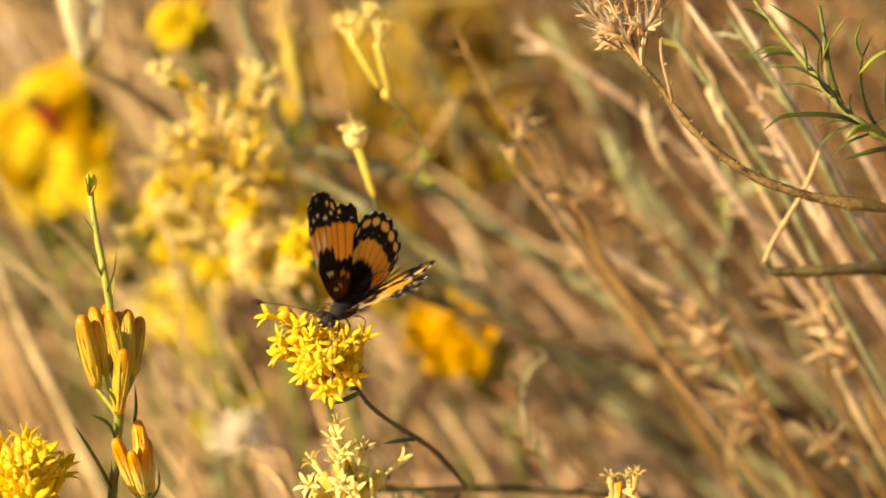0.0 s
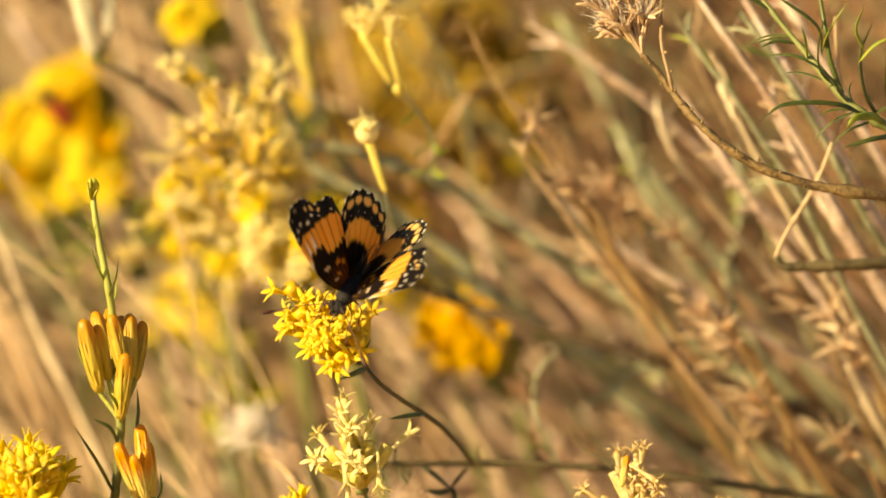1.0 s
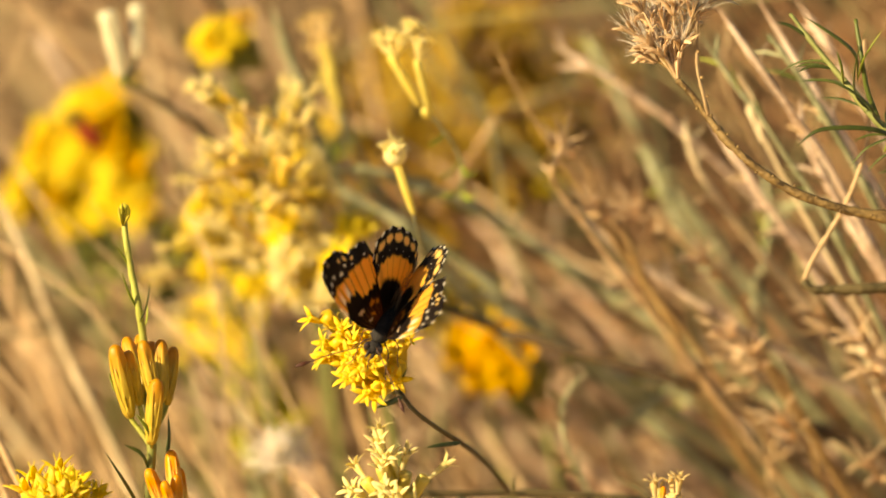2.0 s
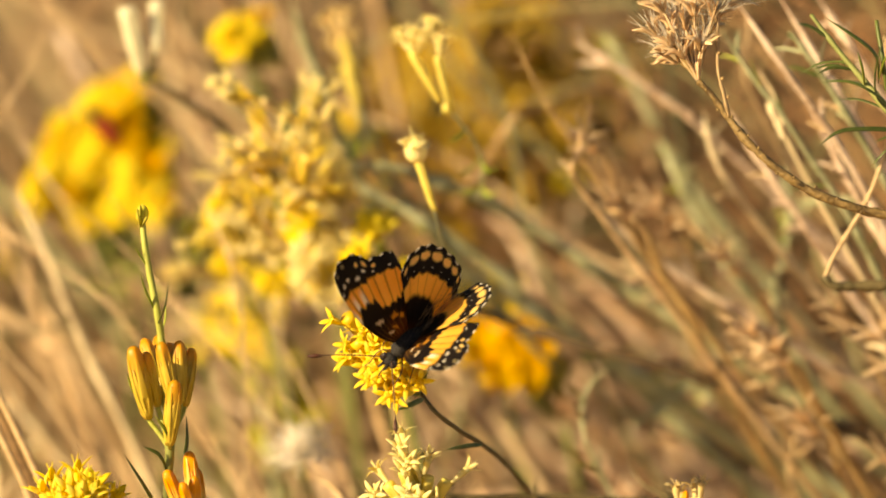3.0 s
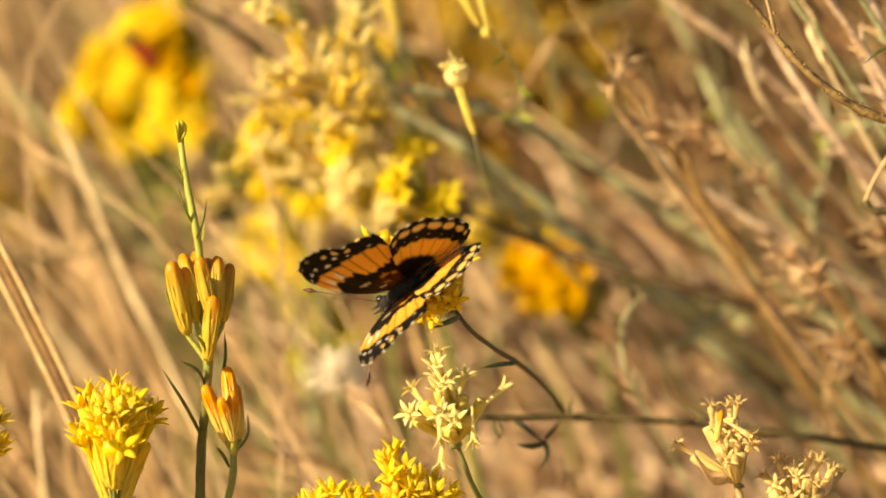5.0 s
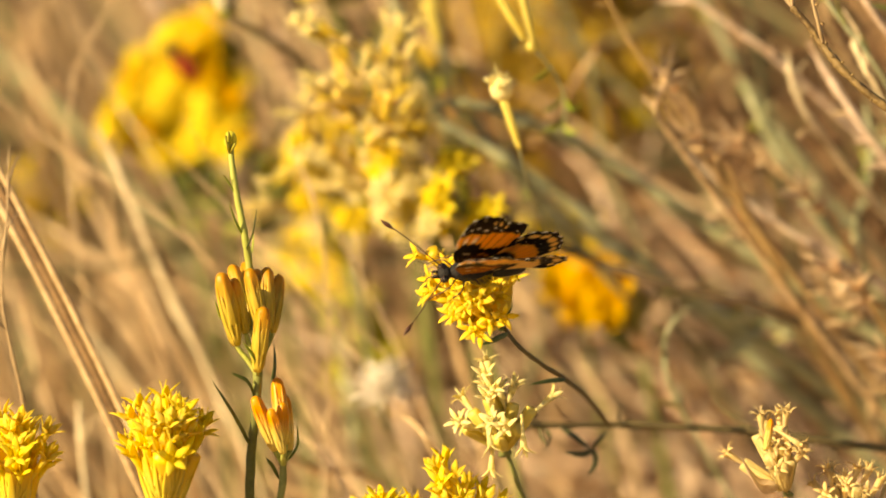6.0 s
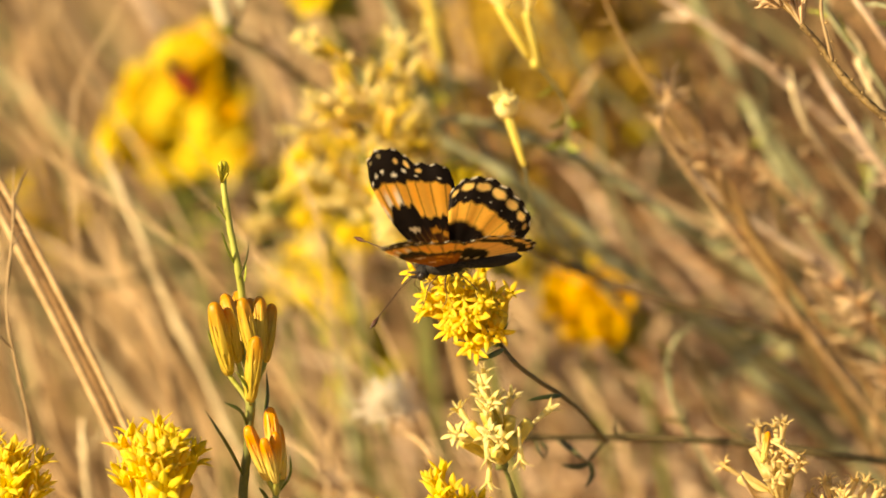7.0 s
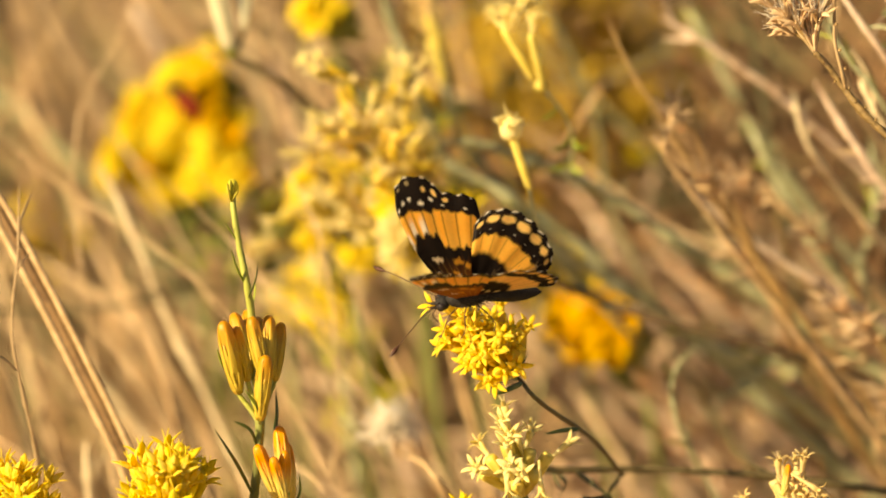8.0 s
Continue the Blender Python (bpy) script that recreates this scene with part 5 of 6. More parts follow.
# white seed fluff caught behind the fading flowers
rng = random.Random(61)
fluff = thing("seed_fluff", Vector((0.05, 0.2, -0.01)), "tuft of white silky seed hairs", "seed head")
hairs = bmesh.new()
heart = at(-36.4, 95, -36.9)
for k in range(320):
    way = SLANT.to_3x3() @ Vector((rng.uniform(-1, 1), rng.uniform(-1, 1), rng.uniform(-0.35, 1.2))).normalized()
    end = heart + way * rng.uniform(0.003, 0.0085)
    tube(hairs, [heart, heart.lerp(end, 0.5) + Vector((0, 0, 0.0004)), end], 0.0001, 4)
tagged(part("hairs", hairs, FLUFF, fluff), kind="stuff")
part("seed", tube(bmesh.new(), [heart + Vector((0, 0, 0.0004)), heart + Vector((0.0004, 0, -0.0025)), heart + Vector((0.001, 0, -0.005))], 0.0004, 6), STRAW, fluff)
stem(fluff, [heart + Vector((0.001, 0, -0.004)), at(-28.2, 60, -43.6), at(-20.0, 80, -58.7), at(-9.4, 110, -85.2), Vector((0.05, 0.2, -0.01))], 0.4, 1.2, STRAW)

# ---- the mass of the brush behind ----
def thicket(name, label, count, singles, material, mass, seed, box, lean, tip, size, root, sides=5, twigs=0, bend=0.25, stray=0.24):
    """A shrub of many thin stems, each from a root in the ground to a free tip: the nearest are parts, the rest is joined.
    box: ranges of x, y, z in mm where they cross the middle of the bush; lean: mean way up a stem there; tip: range of length beyond, mm;
    size: range of radius, mm; root: how far the foot stands off, in m."""
    rng = random.Random(seed)
    middle = at(sum(box[0]) / 2, sum(box[1]) / 2, 0)
    ob = thing(name, Vector((middle.x + root, middle.y, 0)), label, "shrub")
    lines = []
    for _ in range(count):
        y = rng.uniform(*box[1])
        wide = (900 + y) / 900
        mid = at(rng.uniform(*box[0]) * wide, y, rng.uniform(*box[2]) * wide)
        way = SLANT.to_3x3() @ (Vector(lean) + Vector((rng.gauss(0, stray), rng.gauss(0, 0.25), rng.gauss(0, stray)))).normalized()
        reach = rng.uniform(*tip) * 0.001
        sag = Vector((rng.uniform(-1, 1), rng.uniform(-1, 1), rng.uniform(-1.5, 0.6))) * reach * bend
        low = mid - way * (reach * 1.2 + 0.045)
        foot = Vector((mid.x * 0.7 + root * rng.uniform(0.35, 1.7) + rng.gauss(0, 0.05), mid.y * 0.9 + rng.gauss(0.03, 0.05), -0.01))
        foot.x = max(foot.x, low.x * 0.4 + foot.x * 0.6)
        kink = reach * bend * 0.10 + 0.0006

        def off(p):
            return p + Vector((rng.gauss(0, kink), rng.gauss(0, kink), rng.gauss(0, kink)))
        tip_at, knee = mid + way * reach + sag, low.lerp(foot, 0.5) - way * 0.03
        line = through_points([tip_at, off(tip_at.lerp(mid, 0.5)), mid, off(mid.lerp(low, 0.35)), off(mid.lerp(low, 0.7)), low, off(low.lerp(knee, 0.3)), off(low.lerp(knee, 0.65)), knee, foot], 3)
        lines.append((y, line, rng.uniform(*size) * 0.001))
    lines.sort(key=lambda row: row[0])
    rest = bmesh.new()
    for k, (_, line, r) in enumerate(lines):
        if k < singles:
            part("stem", tube(bmesh.new(), line, lambda s: r * min(1, 0.15 + 7 * s) * (0.6 + 0.85 * s), sides), material, ob)
        else:
            tube(rest, line, lambda s: r * min(1, 0.15 + 7 * s) * (0.6 + 0.85 * s), sides)
    if singles < count:
        tagged(part("inner_growth", rest, mass, ob, "stems deep inside the bush"), kind="stuff")
    if twigs:
        small = bmesh.new()
        for _ in range(twigs):
            _, line, r = rng.choice(lines)
            i = rng.randrange(0, 18)
            way = (line[i] - line[i + 1]).normalized()
            off = way.orthogonal().normalized()
            off.rotate(Matrix.Rotation(rng.uniform(0, 6.3), 3, way))
            long = rng.uniform(0.005, 0.026)
            mid = line[i] + (way * rng.uniform(0.2, 1.4) + off).normalized() * long * 0.5
            end = mid + (way * rng.uniform(-0.6, 1.2) + off * rng.uniform(-0.3, 1) + Vector((0, 0, rng.uniform(-0.5, 0.5)))).normalized() * long * 0.5
            q, leafy = r * rng.uniform(0.5, 0.9), rng.random() < 0.3
            tube(small, through_points([line[i], mid, end], 4), (lambda s: q * (0.5 + 2.6 * s * (1.05 - s))) if leafy else (lambda s: q * (1 - 0.5 * s)), 5, 0.5 if leafy else 1.0)
        tagged(part("twiggy_growth", small, TWIG_MASS, ob, "short curled twigs and dry leaves"), kind="stuff")
    return ob


UPLEFT, STEEP = (-0.74, 0.05, 0.60), (-0.45, 0.0, 0.88)
thicket("dry_brush", "tangled shrub of dry tan and brown stems", 460, 290, BRUSH_STEM, BRUSH_MASS, 81, ((-8, 190), (170, 480), (-150, 105)), UPLEFT, (8, 50), (0.18, 0.5), 0.45, twigs=4600, bend=0.9, stray=0.5)
# Deep stems coloured dark: the shade inside the bush is in their colour.
thicket("deep_brush", "deep tangle of brown stems behind, coloured dark for shade", 1600, 290, BROWN_AND_SHADE, SHADE_MASS, 76, ((-25, 210), (430, 900), (-150, 130)), UPLEFT, (30, 130), (0.45, 1.5), 0.42, twigs=900, bend=0.6, stray=0.42)
thicket("green_brush", "tangled shrub of thin grey-green stems", 230, 230, OLIVE_STEM, OLIVE_STEM, 72, ((-35, 190), (190, 560), (-150, 105)), UPLEFT, (10, 60), (0.2, 0.62), 0.45, bend=0.9, stray=0.5)
thicket("russet_brush", "tangle of thin russet and straw-coloured twigs", 300, 300, RUSSET_STEM, RUSSET_STEM, 85, ((-20, 195), (200, 430), (-150, 110)), UPLEFT, (5, 40), (0.18, 0.55), 0.40, twigs=1500, bend=1.1, stray=0.8)
thicket("dry_grass", "dry tan grass leaning in the wind", 460, 250, GRASS_STEM, THATCH, 73, ((-230, 10), (320, 1000), (-150, 85)), STEEP, (30, 160), (0.7, 2.0), 0.12, twigs=150)
thicket("pale_grass", "pale dry grass between the brush stems", 290, 290, PINK_GRASS, PINK_GRASS, 79, ((-20, 48), (240, 400), (-140, -8)), UPLEFT, (12, 60), (0.6, 1.9), 0.3, bend=0.5, stray=0.3)
thicket("tan_grass", "pale tan grass blades standing among the flowers", 170, 170, PALE_GRASS, PALE_GRASS, 83, ((-210, -25), (190, 430), (-150, 60)), STEEP, (15, 90), (0.3, 1.0), 0.10, bend=0.4, stray=0.22)
thicket("thin_straw", "thin pale straws standing behind the buds", 80, 80, PALE_GRASS, PALE_GRASS, 87, ((-200, -30), (70, 210), (-150, 40)), STEEP, (10, 70), (0.13, 0.4), 0.10, bend=0.4, stray=0.2)
thicket("low_grass", "low dry grass at the foot of the flowers", 90, 90, GRASS_STEM, THATCH, 77, ((-180, -5), (130, 380), (-160, -15)), STEEP, (15, 60), (0.5, 1.4), 0.10, bend=0.5)
thicket("brown_stalks", "dark brown stalks among the grass", 125, 125, BROWN_AND_SHADE, BROWN_AND_SHADE, 78, ((-230, 0), (260, 800), (-150, 85)), STEEP, (30, 140), (0.7, 1.8), 0.12)
thicket("green_grass", "faded green grass among the dry straw", 80, 80, OLIVE_STEM, OLIVE_STEM, 74, ((-230, 20), (340, 900), (-150, 80)), STEEP, (30, 160), (0.8, 2.2), 0.12)


def meadow(count, seed):
    """Tufts of dry grass over the ground beyond the bush."""
    rng = random.Random(seed)
    bm = bmesh.new()
    for _ in range(count):
        far, turn = rng.uniform(1.5, 6.0), rng.uniform(0, 2 * math.pi)
        foot = Vector((far * math.cos(turn), far * math.sin(turn) + 0.3, -0.01))
        for _ in range(4):
            high = rng.uniform(0.18, 0.45)
            lean = Vector((rng.gauss(-0.25, 0.2), rng.gauss(0, 0.2), 1)) * high
            r = rng.uniform(0.0014, 0.0032)
            a = foot + Vector((rng.gauss(0, 0.02), rng.gauss(0, 0.02), 0))
            tube(bm, [a, a + lean * 0.5, a + lean + Vector((lean.x * 0.5, lean.y * 0.5, -0.1 * high))], lambda s: r * (1.1 - s), 4)
    return tagged(new("far_grass", mesh_of(bm, "far_grass", THATCH)), "dry tan grass on the ground beyond", "grass", kind="stuff")


meadow(2600, 75)


# ---- the butterfly ----
def along(points, n):
    line = through_points([(*p, 0) for p in points], 12)
    picks = [line[round(i * (len(line) - 1) / (n - 1))] for i in range(n)]
    return [Vector((p.x, p.y)) for p in picks]


def smooth(a, b, x):
    s = min(1.0, max(0.0, (x - a) / (b - a)))
    return s * s * (3 - 2 * s)


BLACK, BROWN, ORANGE, AMBER, CREAM, WHITE = [Vector(c) for c in (
    (0.012, 0.008, 0.007), (0.16, 0.055, 0.012), (0.88, 0.41, 0.045), (0.92, 0.56, 0.11), (0.92, 0.74, 0.38), (0.90, 0.85, 0.72))]
RUST = Vector((0.34, 0.105, 0.018))


def spots(a, p, row):
    """How far (a, p) lies inside the nearest of a row of spots (a, p, half widths)."""
    return max((1 - smooth(0.75, 1.1, math.hypot((a - u) / su, (p - v) / sv)) for u, v, su, sv in row), default=0)


def fore_colour(a, p, under):
    """The forewing's pigment at the share a from its front to its rear edge and p from its hinge to its margin."""
    rag = 0.020 * noise.noise(Vector((a * 18, p * 5, 1))) + 0.012 * noise.noise(Vector((a * 60, p * 20, 4)))
    tooth = 0.012 * math.sin(a * 50)
    low = 0.525 - 0.06 * smooth(0.13, 0.04, a) - 0.06 * smooth(0.40, 0.46, a) + 0.03 * smooth(0.75, 0.95, a) + tooth
    high = 0.685 + 0.075 * smooth(0.34, 0.60, a) + 0.008 * math.sin(a * 44)
    c = BLACK.lerp(BROWN, smooth(0.40, 0.18, p + 3 * rag) * (0.25 + 0.6 * smooth(0.2, 0.5, a)))
    if under:
        c = BLACK.lerp(RUST, smooth(0.44, 0.34, p + 2 * rag))
    band = smooth(low - 0.012, low + 0.012, p + rag) * smooth(high + 0.012, high - 0.012, p + rag)
    hue = ORANGE.lerp(AMBER, 0.35 + 0.5 * noise.noise(Vector((a * 9, 0, 3))) + 0.35 * smooth(high - 0.12, low, p))
    if under:
        hue = hue.lerp(CREAM, 0.15)
    c = c.lerp(hue, band)
    streaks = band * smooth(0.34, 0.26, abs(a - 0.04)) * smooth(low + 0.14, low + 0.02, p)
    c = c.lerp(WHITE, streaks * smooth(-0.3, 0.3, math.sin(a * 50 + 0.6)))
    bars = [(0.26 + rag, 0.36 + rag, 0.09, 0.018), (0.30, 0.22 + rag, 0.09, 0.014), (0.62, 0.35 + 2 * rag, 0.10, 0.026), (0.50, 0.25 + 2 * rag, 0.08, 0.024), (0.78, 0.30 + rag, 0.06, 0.03)]
    c = c.lerp(WHITE.lerp(AMBER, 0.35), 0.7 * spots(a, p, bars[:2]))
    c = c.lerp(ORANGE, 0.65 * spots(a, p, bars[2:]))
    c = c.lerp(WHITE, spots(a, p, [(0.05, 0.735, 0.026, 0.015), (0.14, 0.755, 0.022, 0.013), (0.22, 0.765, 0.020, 0.013), (0.315, 0.735, 0.030, 0.020), (0.43, 0.785, 0.028, 0.016), (0.57, 0.81, 0.022, 0.013), (0.80, 0.815, 0.024, 0.014)]))
    c = c.lerp(AMBER.lerp(CREAM, 0.4), spots(a, p, [(0.36, 0.86, 0.024, 0.036), (0.47, 0.885, 0.040, 0.045), (0.605, 0.895, 0.034, 0.034)]))
    c = c.lerp(CREAM.lerp(BLACK, 0.5), 0.6 * spots(a, p, [(0.12, 0.91, 0.018, 0.030), (0.23, 0.92, 0.018, 0.030)]))
    c = c.lerp(WHITE, spots(a, p, [(0.10, 0.99, 0.040, 0.016), (0.22, 0.99, 0.022, 0.014), (0.36, 0.99, 0.022, 0.015), (0.47, 0.99, 0.026, 0.015), (0.60, 0.99, 0.030, 0.015), (0.74, 0.99, 0.028, 0.014), (0.87, 0.99, 0.018, 0.012)]))
    vein = max(math.exp(-((a - v) / 0.0085) ** 2) for v in (0.10, 0.20, 0.30, 0.41, 0.54, 0.70, 0.86))
    c = c.lerp(WHITE, 0.5 * smooth(0.012, 0.004, a) * smooth(0.45, 0.6, p))
    return c.lerp(BLACK, 0.75 * vein * band).lerp(AMBER, 0.3 * vein * smooth(0.4, 0.15, p))


def hind_colour(a, p, under):
    """The hindwing's pigment, in the same shares."""
    rag = 0.02 * noise.noise(Vector((a * 14, p * 5, 7))) + 0.012 * noise.noise(Vector((a * 55, p * 20, 9)))
    low = 0.565 - 0.04 * smooth(0.1, 0.5, a) - 0.10 * smooth(0.6, 0.95, a)
    high = 0.745 + 0.06 * smooth(0.7, 1, a) + 0.008 * math.sin(a * 46)
    c = BLACK.lerp(BROWN, 0.5 * smooth(0.3, 0.05, p))
    if under:
        c = c.lerp(CREAM, 0.8 * spots(a, p, [(0.25, 0.26 + rag, 0.12, 0.035), (0.55, 0.24 + rag, 0.10, 0.04), (0.8, 0.3 + rag, 0.07, 0.05)]))
    band = smooth(low - 0.03, low + 0.03, p + rag) * smooth(high + 0.014, high - 0.014, p + rag)
    hue = ORANGE.lerp(AMBER, 0.7 + 0.3 * noise.noise(Vector((a * 8, 2, 3))))
    c = c.lerp(hue.lerp(CREAM, 0.5 if under else 0.0), band)
    c = c.lerp(WHITE, spots(a, p, [(0.12 + 0.125 * k, 0.81, 0.010, 0.008) for k in range(7)]))
    c = c.lerp(AMBER.lerp(CREAM, 0.35), spots(a, p, [(0.10, 0.91, 0.052, 0.030), (0.24, 0.91, 0.062, 0.040), (0.38, 0.91, 0.062, 0.042), (0.52, 0.91, 0.062, 0.044), (0.65, 0.91, 0.058, 0.044), (0.77, 0.915, 0.048, 0.040), (0.87, 0.92, 0.030, 0.034)]))
    c = c.lerp(WHITE, spots(a, p, [(0.05 + 0.118 * k, 0.99, 0.026, 0.014) for k in range(9)]))
    vein = max(math.exp(-((a - v) / 0.0075) ** 2) for v in (0.17, 0.31, 0.45, 0.585, 0.71, 0.82, 0.92))
    return c.lerp(BLACK, 0.45 * vein * band).lerp(CREAM, 0.25 * smooth(0.94, 0.99, a) * smooth(0.2, 0.5, p) * (1 - smooth(0.8, 0.95, p)))


def wing_mesh(name, front, rear, margin, colour, mirror, scallops):
    """A wing between its front edge, rear edge and outer margin, in mm from the hinge; two layers of scales on a thin cambered sheet."""
    na, npp = 84, 78
    c0, c1, m = along(front, npp), along(rear, npp), along(margin, na)
    verts, tint, faces = [], [], []
    for layer in (1, -1):
        for i in range(na):
            a = i / (na - 1)
            for j in range(npp):
                p = j / (npp - 1)
                q = c0[j] * (1 - a) + c1[j] * a + (m[i] - c0[-1] * (1 - a) - c1[-1] * a) * p ** 1.6
                cut = 1 - 0.022 * p ** 8 * (0.5 + 0.5 * math.cos(2 * math.pi * scallops * a)) - 0.008 * p ** 8 * noise.noise(Vector((a * 40, 0, scallops)))
                q = q * cut
                z = 1.3 * math.sin(p * 2.2) * (0.35 + 0.65 * (1 - a)) - 0.9 * p * p + 0.10 * math.sin(a * math.pi * 8) * p + layer * 0.035
                verts.append((q.x * 0.001, (q.y if not mirror else -q.y) * 0.001, z * 0.001))
                tint.append(colour(a, p, layer < 0))
    size = na * npp
    for k in range(2):
        for i in range(na - 1):
            for j in range(npp - 1):
                v = k * size + i * npp + j
                f = (v, v + npp, v + npp + 1, v + 1)
                faces.append(f if (k == 0) == mirror else f[::-1])
    edge = [i * npp for i in range(na)] + [(na - 1) * npp + j for j in range(1, npp)] + [i * npp + npp - 1 for i in range(na - 2, -1, -1)] + list(range(npp - 2, 0, -1))
    for u, v in zip(edge, edge[1:] + edge[:1]):
        faces.append((u, v, v + size, u + size))
    me = bpy.data.meshes.new(name)
    me.from_pydata(verts, [], faces)
    me.polygons.foreach_set("use_smooth", [True] * len(me.polygons))
    layer = me.attributes.new("pigment", "FLOAT_COLOR", "POINT")
    layer.data.foreach_set("color", [x for c in tint for x in (*c, 1.0)])
    me.materials.append(WING)
    return me


def build_butterfly():
    ob = thing("butterfly", (0, 0, 0), "black and orange butterfly with cream-spotted wings on yellow flowers", "butterfly")
    rng = random.Random(5)
    bm = blob(bmesh.new(), (0.0009, 0, 0.0002), (0.0040, 0.0019, 0.0019))
    part("thorax", bm, CHITIN, ob)
    bm = tube(bmesh.new(), [Vector((x * 0.001, 0, z * 0.001)) for x, z in ((-1.5, -0.1), (-4, -0.5), (-6.5, -1.0), (-9, -1.5), (-11, -1.9), (-12, -2.2))],
              lambda s: 0.0012 * (0.75 + 0.5 * math.sin(math.pi * min(1, s * 1.15))) * (1 - s ** 5) + 0.0001, 12)
    part("abdomen", bm, CHITIN, ob)
    bm = blob(bmesh.new(), (0.0054, 0, -0.0004), (0.0013, 0.0014, 0.0012))
    head = part("head", bm, CHITIN, ob)
    for s in (-1, 1):
        part("eye", blob(bmesh.new(), (0.0058, 0.0011 * s, -0.0002), (0.0008, 0.0007, 0.0009), None, 2), EYE, head)
        part("palp", tube(bmesh.new(), [Vector((0.0060, 0.0004 * s, -0.0008)), Vector((0.0072, 0.0005 * s, -0.0007)), Vector((0.0081, 0.0005 * s, -0.0002))], lambda q: 0.00038 * (1 - 0.7 * q), 6), HAIR, head)
        line = through_points([(0.0060, 0.0006 * s, 0.0006), (0.0093, 0.0036 * s, 0.0012), (0.0125, 0.0068 * s, 0.0010), (0.0152, 0.0094 * s, 0.0005)], 6)
        feeler = part("antenna", tube(bmesh.new(), line, 0.00010, 6), FEELER, ob)
        tipped = through_points([(0.0142, 0.0084 * s, 0.0007), (0.0152, 0.0094 * s, 0.0005), (0.0161, 0.0103 * s, 0.0003)], 5)
        part("club", tube(bmesh.new(), tipped, lambda q: 0.00012 + 0.0003 * math.sin(math.pi * min(1, q * 1.02)) ** 1.5, 7), CLUB, feeler)
        for k, (x, dx, dy) in enumerate(((0.0030, 0.0028, 0.0020), (0.0014, 0.0010, 0.0026), (-0.0004, -0.0020, 0.0026))):
            knee = Vector((x + dx * 0.6, (0.0012 + dy * 0.65) * s, -0.0012))
            foot = Vector((x + dx * 1.25, (0.0012 + dy) * s, -0.0052))
            part("leg", tube(bmesh.new(), through_points([(x, 0.001 * s, -0.0012), knee, foot, foot + Vector((0.0008, 0.0006 * s, -0.0006))], 4), lambda q: 0.00015 * (1 - 0.6 * q), 6), FEELER, ob)
    part("tongue", tube(bmesh.new(), through_points([(0.0063, 0, -0.0012), (0.0074, 0, -0.0030), (0.0067, 0, -0.0054)], 5), 0.00010, 6), FEELER, head)
    fur = bmesh.new()
    for _ in range(260):
        w, x = rng.uniform(-0.2, math.pi + 0.2), rng.uniform(-0.0032, 0.0042)
        r = 0.0019 * math.sqrt(max(0.05, 1 - (x / 0.0046) ** 2))
        foot = Vector((x, r * math.cos(w), r * math.sin(w)))
        way = Vector((-0.9 + rng.uniform(-0.3, 0.3), math.cos(w), math.sin(w))).normalized() * rng.uniform(0.0006, 0.0013)
        tube(fur, [foot, foot + way * 0.6, foot + way + Vector((-0.0002, 0, 0))], lambda q: 0.00005 * (1 - 0.8 * q), 4)
    tagged(part("fur", fur, HAIR, ob, "dark grey hairs"), kind="stuff")
    wings = []
    for s, side in ((1, False), (-1, True)):
        pair = []
        for name, front, rear, margin, paint, scallops in (
                ("forewing", FORE_FRONT, FORE_REAR, FORE_MARGIN, fore_colour, 7), ("hindwing", HIND_FRONT, HIND_REAR, HIND_MARGIN, hind_colour, 8)):
            w = new(name, wing_mesh(name, front, rear, margin, paint, side, scallops))
            hang(w, ob, Matrix.Translation((0, 0.0010 * s, 0.001 - (0.00012 if name == "hindwing" else 0))))
            pair.append(w)
        tuft = bmesh.new()
        for _ in range(30):
            x, r = rng.uniform(-0.011, -0.002), rng.uniform(0.0003, 0.0022)
            foot = Vector((x, r * s, 0.0005))
            way = Vector((rng.uniform(-0.003, -0.001), rng.uniform(0.0004, 0.0022) * s, rng.uniform(0.0002, 0.0008)))
            tube(tuft, [foot, foot + way * 0.5 + Vector((0, 0, 0.0002)), foot + way], lambda q: 0.00005 * (1 - 0.8 * q), 4)
        tuft.transform(Matrix.Translation((0, 0.0010 * s, 0.001)))
        tagged(part("hair_tuft", tuft, HAIR_TAN, pair[1], "tan hairs"), kind="stuff")
        wings.append(pair)
    return ob, wings


FORE_FRONT = [(2.4, -0.2), (4.6, 2.2), (7.6, 7.5), (9.5, 13.5), (10.3, 18.6), (10.2, 20.4)]
FORE_REAR = [(-0.6, 0.0), (-1.6, 3.0), (-2.8, 7.5), (-3.6, 11.5), (-3.9, 14.2)]
FORE_MARGIN = [(10.2, 20.4), (9.6, 22.3), (7.9, 23.3), (5.4, 23.0), (3.6, 21.5), (2.3, 19.5), (0.5, 18.5), (-1.6, 17.9), (-3.1, 16.9), (-3.9, 14.2)]
HIND_FRONT = [(-0.2, -0.3), (-0.5, 3.6), (-1.2, 8.0), (-2.3, 12.1)]
HIND_REAR = [(-1.1, -0.7), (-4.9, -0.8), (-9.3, -0.5), (-13.5, 0.2)]
HIND_MARGIN = [(-2.3, 12.1), (-4.1, 13.5), (-6.6, 14.2), (-9.3, 13.5), (-11.7, 11.6), (-13.6, 8.8), (-14.9, 5.7), (-15.0, 2.7), (-13.5, 0.2)]
BUTTERFLY, WINGS = build_butterfly()

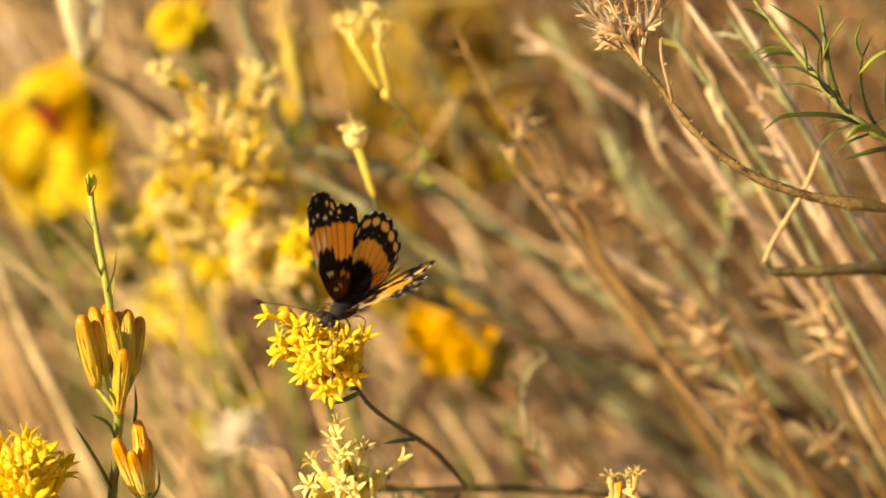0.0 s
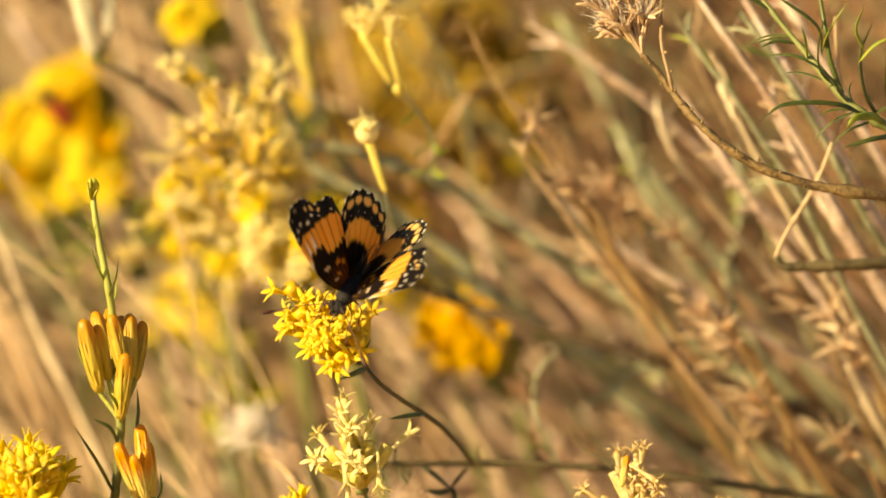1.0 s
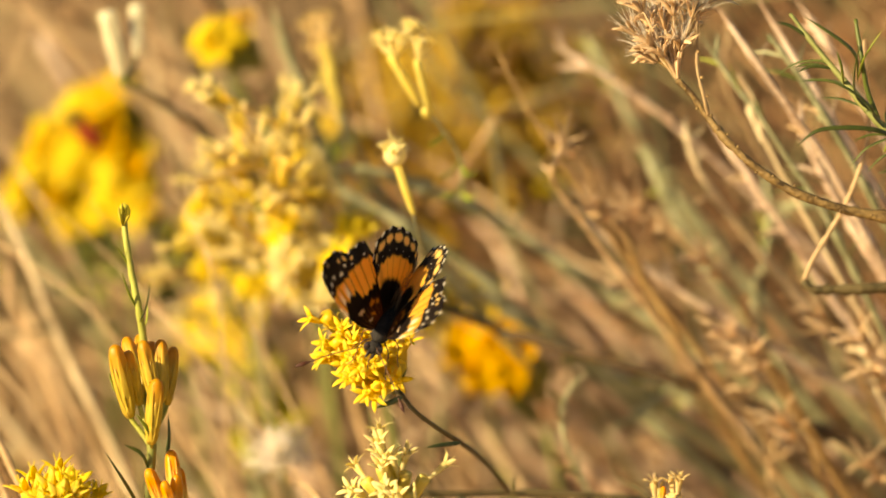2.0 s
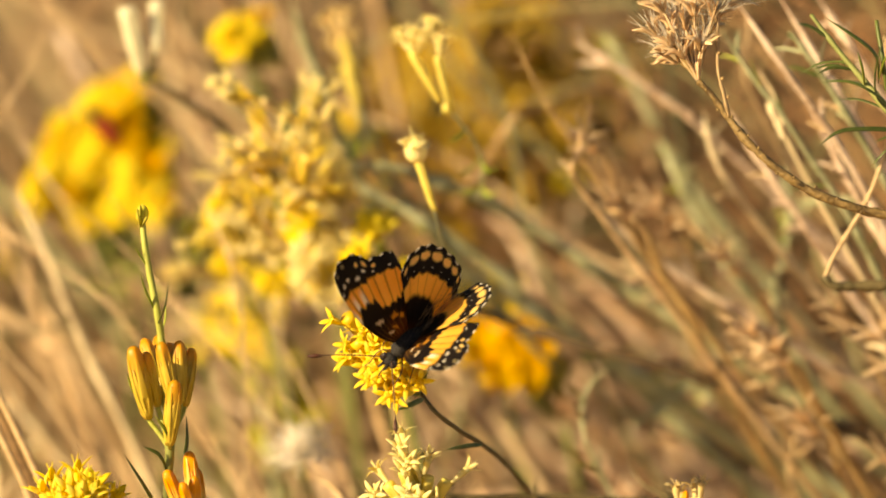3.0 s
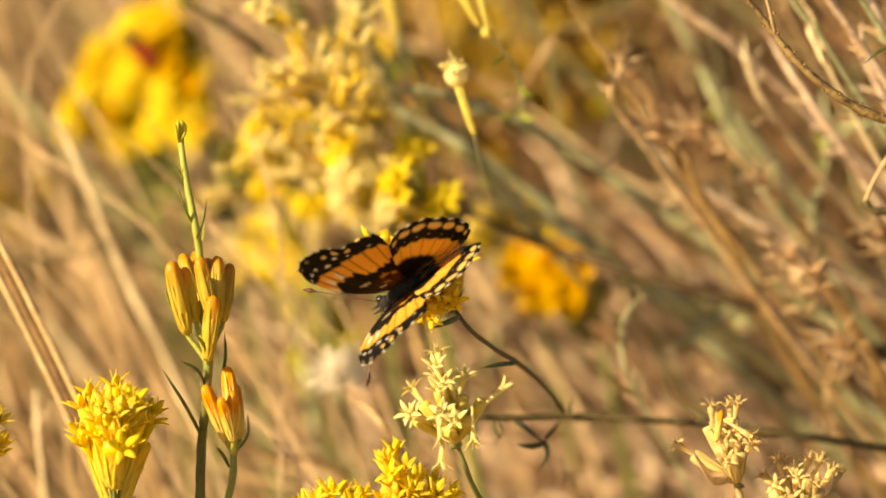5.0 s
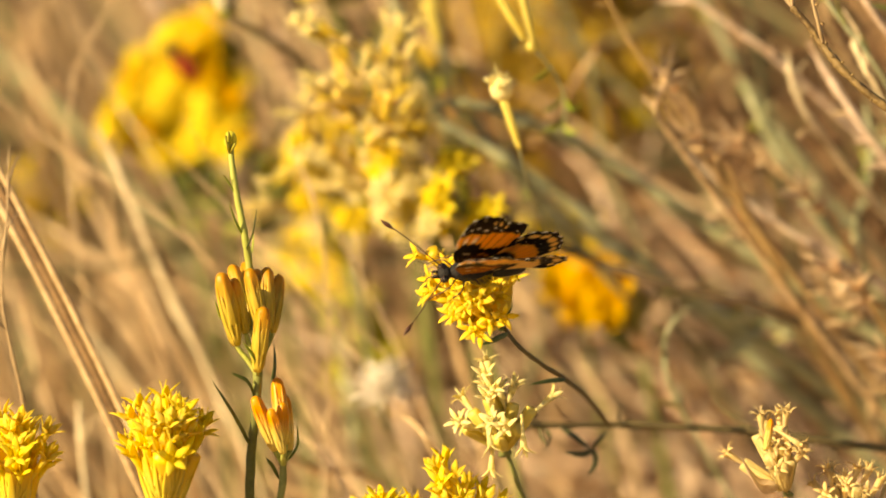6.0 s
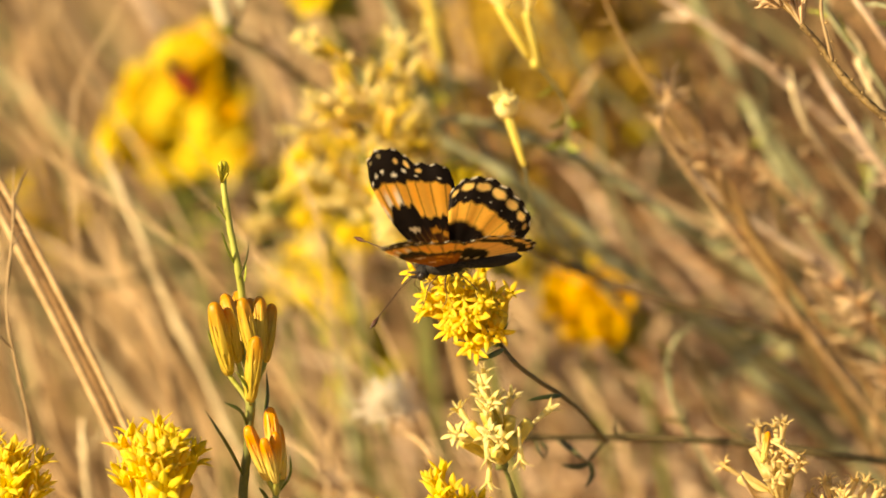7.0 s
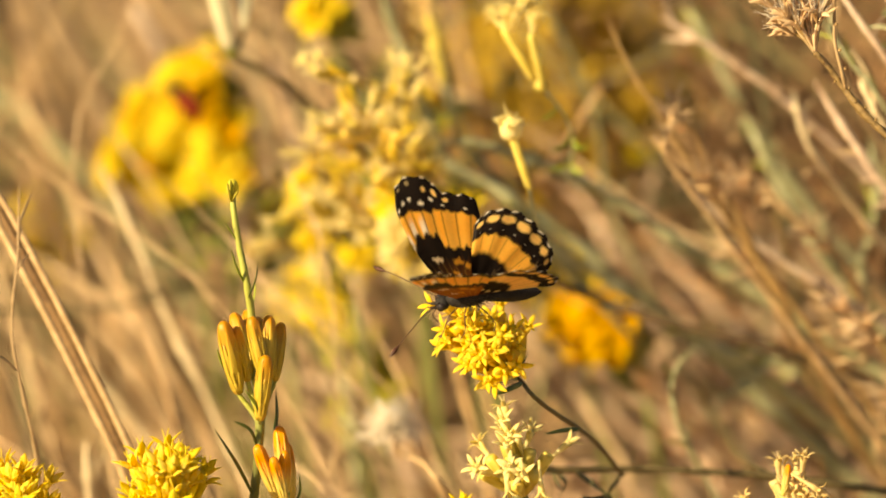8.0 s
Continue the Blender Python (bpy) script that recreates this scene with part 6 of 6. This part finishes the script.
# seconds; place in mm; turn of the body; rise of the two wing pairs; twist and sweep of the wings, degrees
PERCH = [
    (0, -14.55, -15, -9.01, -47.1, 22.8, -131.4, 64, 60, 3, 2), (0.2, -14.23, -15, -5.19, -55.6, 21.2, -134.3, 41, 36, 7, -4),
    (0.5, -15.34, -15, -6.16, -42.5, 18.6, -113.0, 61, 62, 5, -1), (0.8, -11.52, -15, -6.65, -38.2, 19.1, -120.0, 33, 32, 6, 0),
    (1, -15.89, -15, -6.74, -32.1, 34.5, -119.8, 58, 63, 6, -5), (1.2, -12.73, -15, -7.50, -39.3, 31.1, -120.9, 58, 55, 3, -4),
    (1.5, -15.02, -15, -6.44, -26.5, 19.5, -108.5, 58, 61, 5, -4), (1.8, -14.01, -15, -7.92, -34.6, 31.4, -123.2, 37, 36, 8, 1),
    (2, -14.70, -15, -9.08, -32.6, 45.3, -123.6, 65, 68, 6, -2), (2.2, -11.90, -15, -7.34, -44.0, 47.2, -135.1, 75, 70, 6, 2),
    (3.3, -18.37, -15, -13.74, -57.3, 32.2, -145.8, 57, 53, 5, -4), (3.5, -21.12, -15, -13.48, -75.2, 34.6, -164.7, 64, 66, 2, -1),
    (4, -19.81, -15, -16.61, -100.1, 38.0, -204.9, 69, 70, 1, -2), (4.5, -20.83, -15, -15.66, -99.2, 34.5, -202.2, 72, 65, 4, -4),
    (5, -21.49, -15, -16.21, -83.6, 35.2, -187.4, 65, 66, 4, -6), (5.2, -21.36, -15, -17.71, -89.1, 46.2, -193.5, 70, 70, 0, -3),
    (6.3, -18.25, -15, -9.44, -66.5, -10.6, -147.5, 85, 85, 5, 0), (6.4, -23.59, -15, -9.86, -35.1, -14.5, -174.9, 28, 30, 17, 2),
    (6.5, -25.17, -15, -9.77, -65.5, -1.3, -175.2, 63, 67, 0, -2), (6.7, -21.71, -15, -6.95, -43.6, 2.2, -178.3, 66, 66, 1, -4),
    (7, -23.42, -15, -6.70, -51.6, 12.7, -181.8, 66, 65, 0, -1), (7.2, -21.87, -15, -7.85, -50.5, 0.8, -167.1, 38, 41, 7, -8),
    (7.5, -22.04, -15, -5.75, -50.9, 11.3, -179.3, 62, 61, 0, -1), (7.7, -20.05, -15, -6.63, -33.9, 1.4, -176.4, 66, 66, 0, -8),
    (8, -20.98, -15, -8.40, -49.8, 10.3, -178.4, 64, 64, 0, -1)]
SWAY_FLOWER = [(0, 0.8, -3.5), (0.3, 3.0, 2.9), (0.5, 0.2, -1.3), (0.7, 3.1, 0.0), (1, 0.0, 0.0), (1.2, 2.4, -0.5), (1.5, 0.5, -0.4), (1.8, 0.9, -1.4), (2, 1.5, -1.1), (2.2, 2.5, 0.0), (3.3, 1.1, -2.5), (3.5, 1.0, -1.2), (4, 1.4, -1.2), (4.5, 0.5, -0.3), (5, 0.6, -1.0), (5.2, 0.6, -2.3), (6.3, 1.1, -1.1), (6.5, -0.7, -2.7), (6.7, -1.2, -0.5), (7, -0.8, -1.0), (7.2, 0.1, -1.8), (7.5, 0.7, -0.4), (7.7, 1.8, -1.5), (8, 1.4, -2.9)]
SWAY_TWIG = [(0, 0.8, -3.7), (0.5, 0.2, -1.2), (1, 0.0, 0.0), (1.5, 0.3, -0.7), (2, 1.5, -1.4), (2.2, 3.3, 0.1), (3.3, 1.3, -3.4), (3.5, 1.4, -1.3), (4, 2.2, -1.1), (4.5, 1.1, -0.3), (5, 0.8, -2.0), (5.2, 1.4, -2.6), (6.3, 1.2, -0.4), (6.5, 0.3, -1.1), (7, -0.3, 0.1), (7.5, 1.4, 0.5), (8, 2.2, -1.7)]
SWAY_BUDS = [(0, 1.6, 1.7), (0.5, -0.6, -1.0), (1, 0.0, 0.0), (1.5, 0.2, -0.9), (2, 0.5, -0.6), (3.5, -0.3, -1.8), (4, -0.2, -0.8), (4.5, -2.1, -1.5), (5, -0.5, 0.0), (5.2, 0.2, 0.2), (6.5, -0.6, 0.8), (7, -2.4, -1.3), (7.5, -3.5, -1.8), (8, -1.8, -0.6)]
SWAY_ARCH = [(0, 2.0, -1.2), (0.5, 1.3, 0.1), (1, 0.0, 0.0), (1.5, 0.5, -0.5), (2, 1.3, -0.4), (3.5, 1.1, -1.5), (4.5, 1.8, -0.5), (6.5, 2.4, 1.2), (8, 4.2, 0.2)]


def swayed(ob, rows):
    """Moves a branch in the wind by x and z millimetres at each time."""
    base = Vector(ob.location)
    walk(ob, [(t, Matrix.Translation(base + SLANT.to_3x3() @ Vector((x, 0, z)) * 0.001)) for t, x, z in rows])


def motions():
    walk(BUTTERFLY, [(row[0], SLANT @ pose(*[v * 0.001 for v in row[1:4]], *row[4:7])) for row in PERCH])
    for k, (fore, hind) in enumerate(WINGS):
        s = 1 if k == 0 else -1
        for w, low, swept in ((fore, 0.001, 1), (hind, 0.00088, 0)):
            walk(w, [(row[0], pose(0, 0.0010 * s, low, s * row[7 + k]) @ pose(0, 0, 0, 0, row[9], s * row[10] * swept)) for row in PERCH])
    for ob in FLOWER_SWAYS:
        swayed(ob, SWAY_FLOWER)
    for ob in TWIG_SWAYS:
        swayed(ob, SWAY_TWIG)
    for ob in BUD_SWAYS:
        swayed(ob, SWAY_BUDS)
    for ob in ARCH_SWAYS:
        swayed(ob, SWAY_ARCH)


motions()
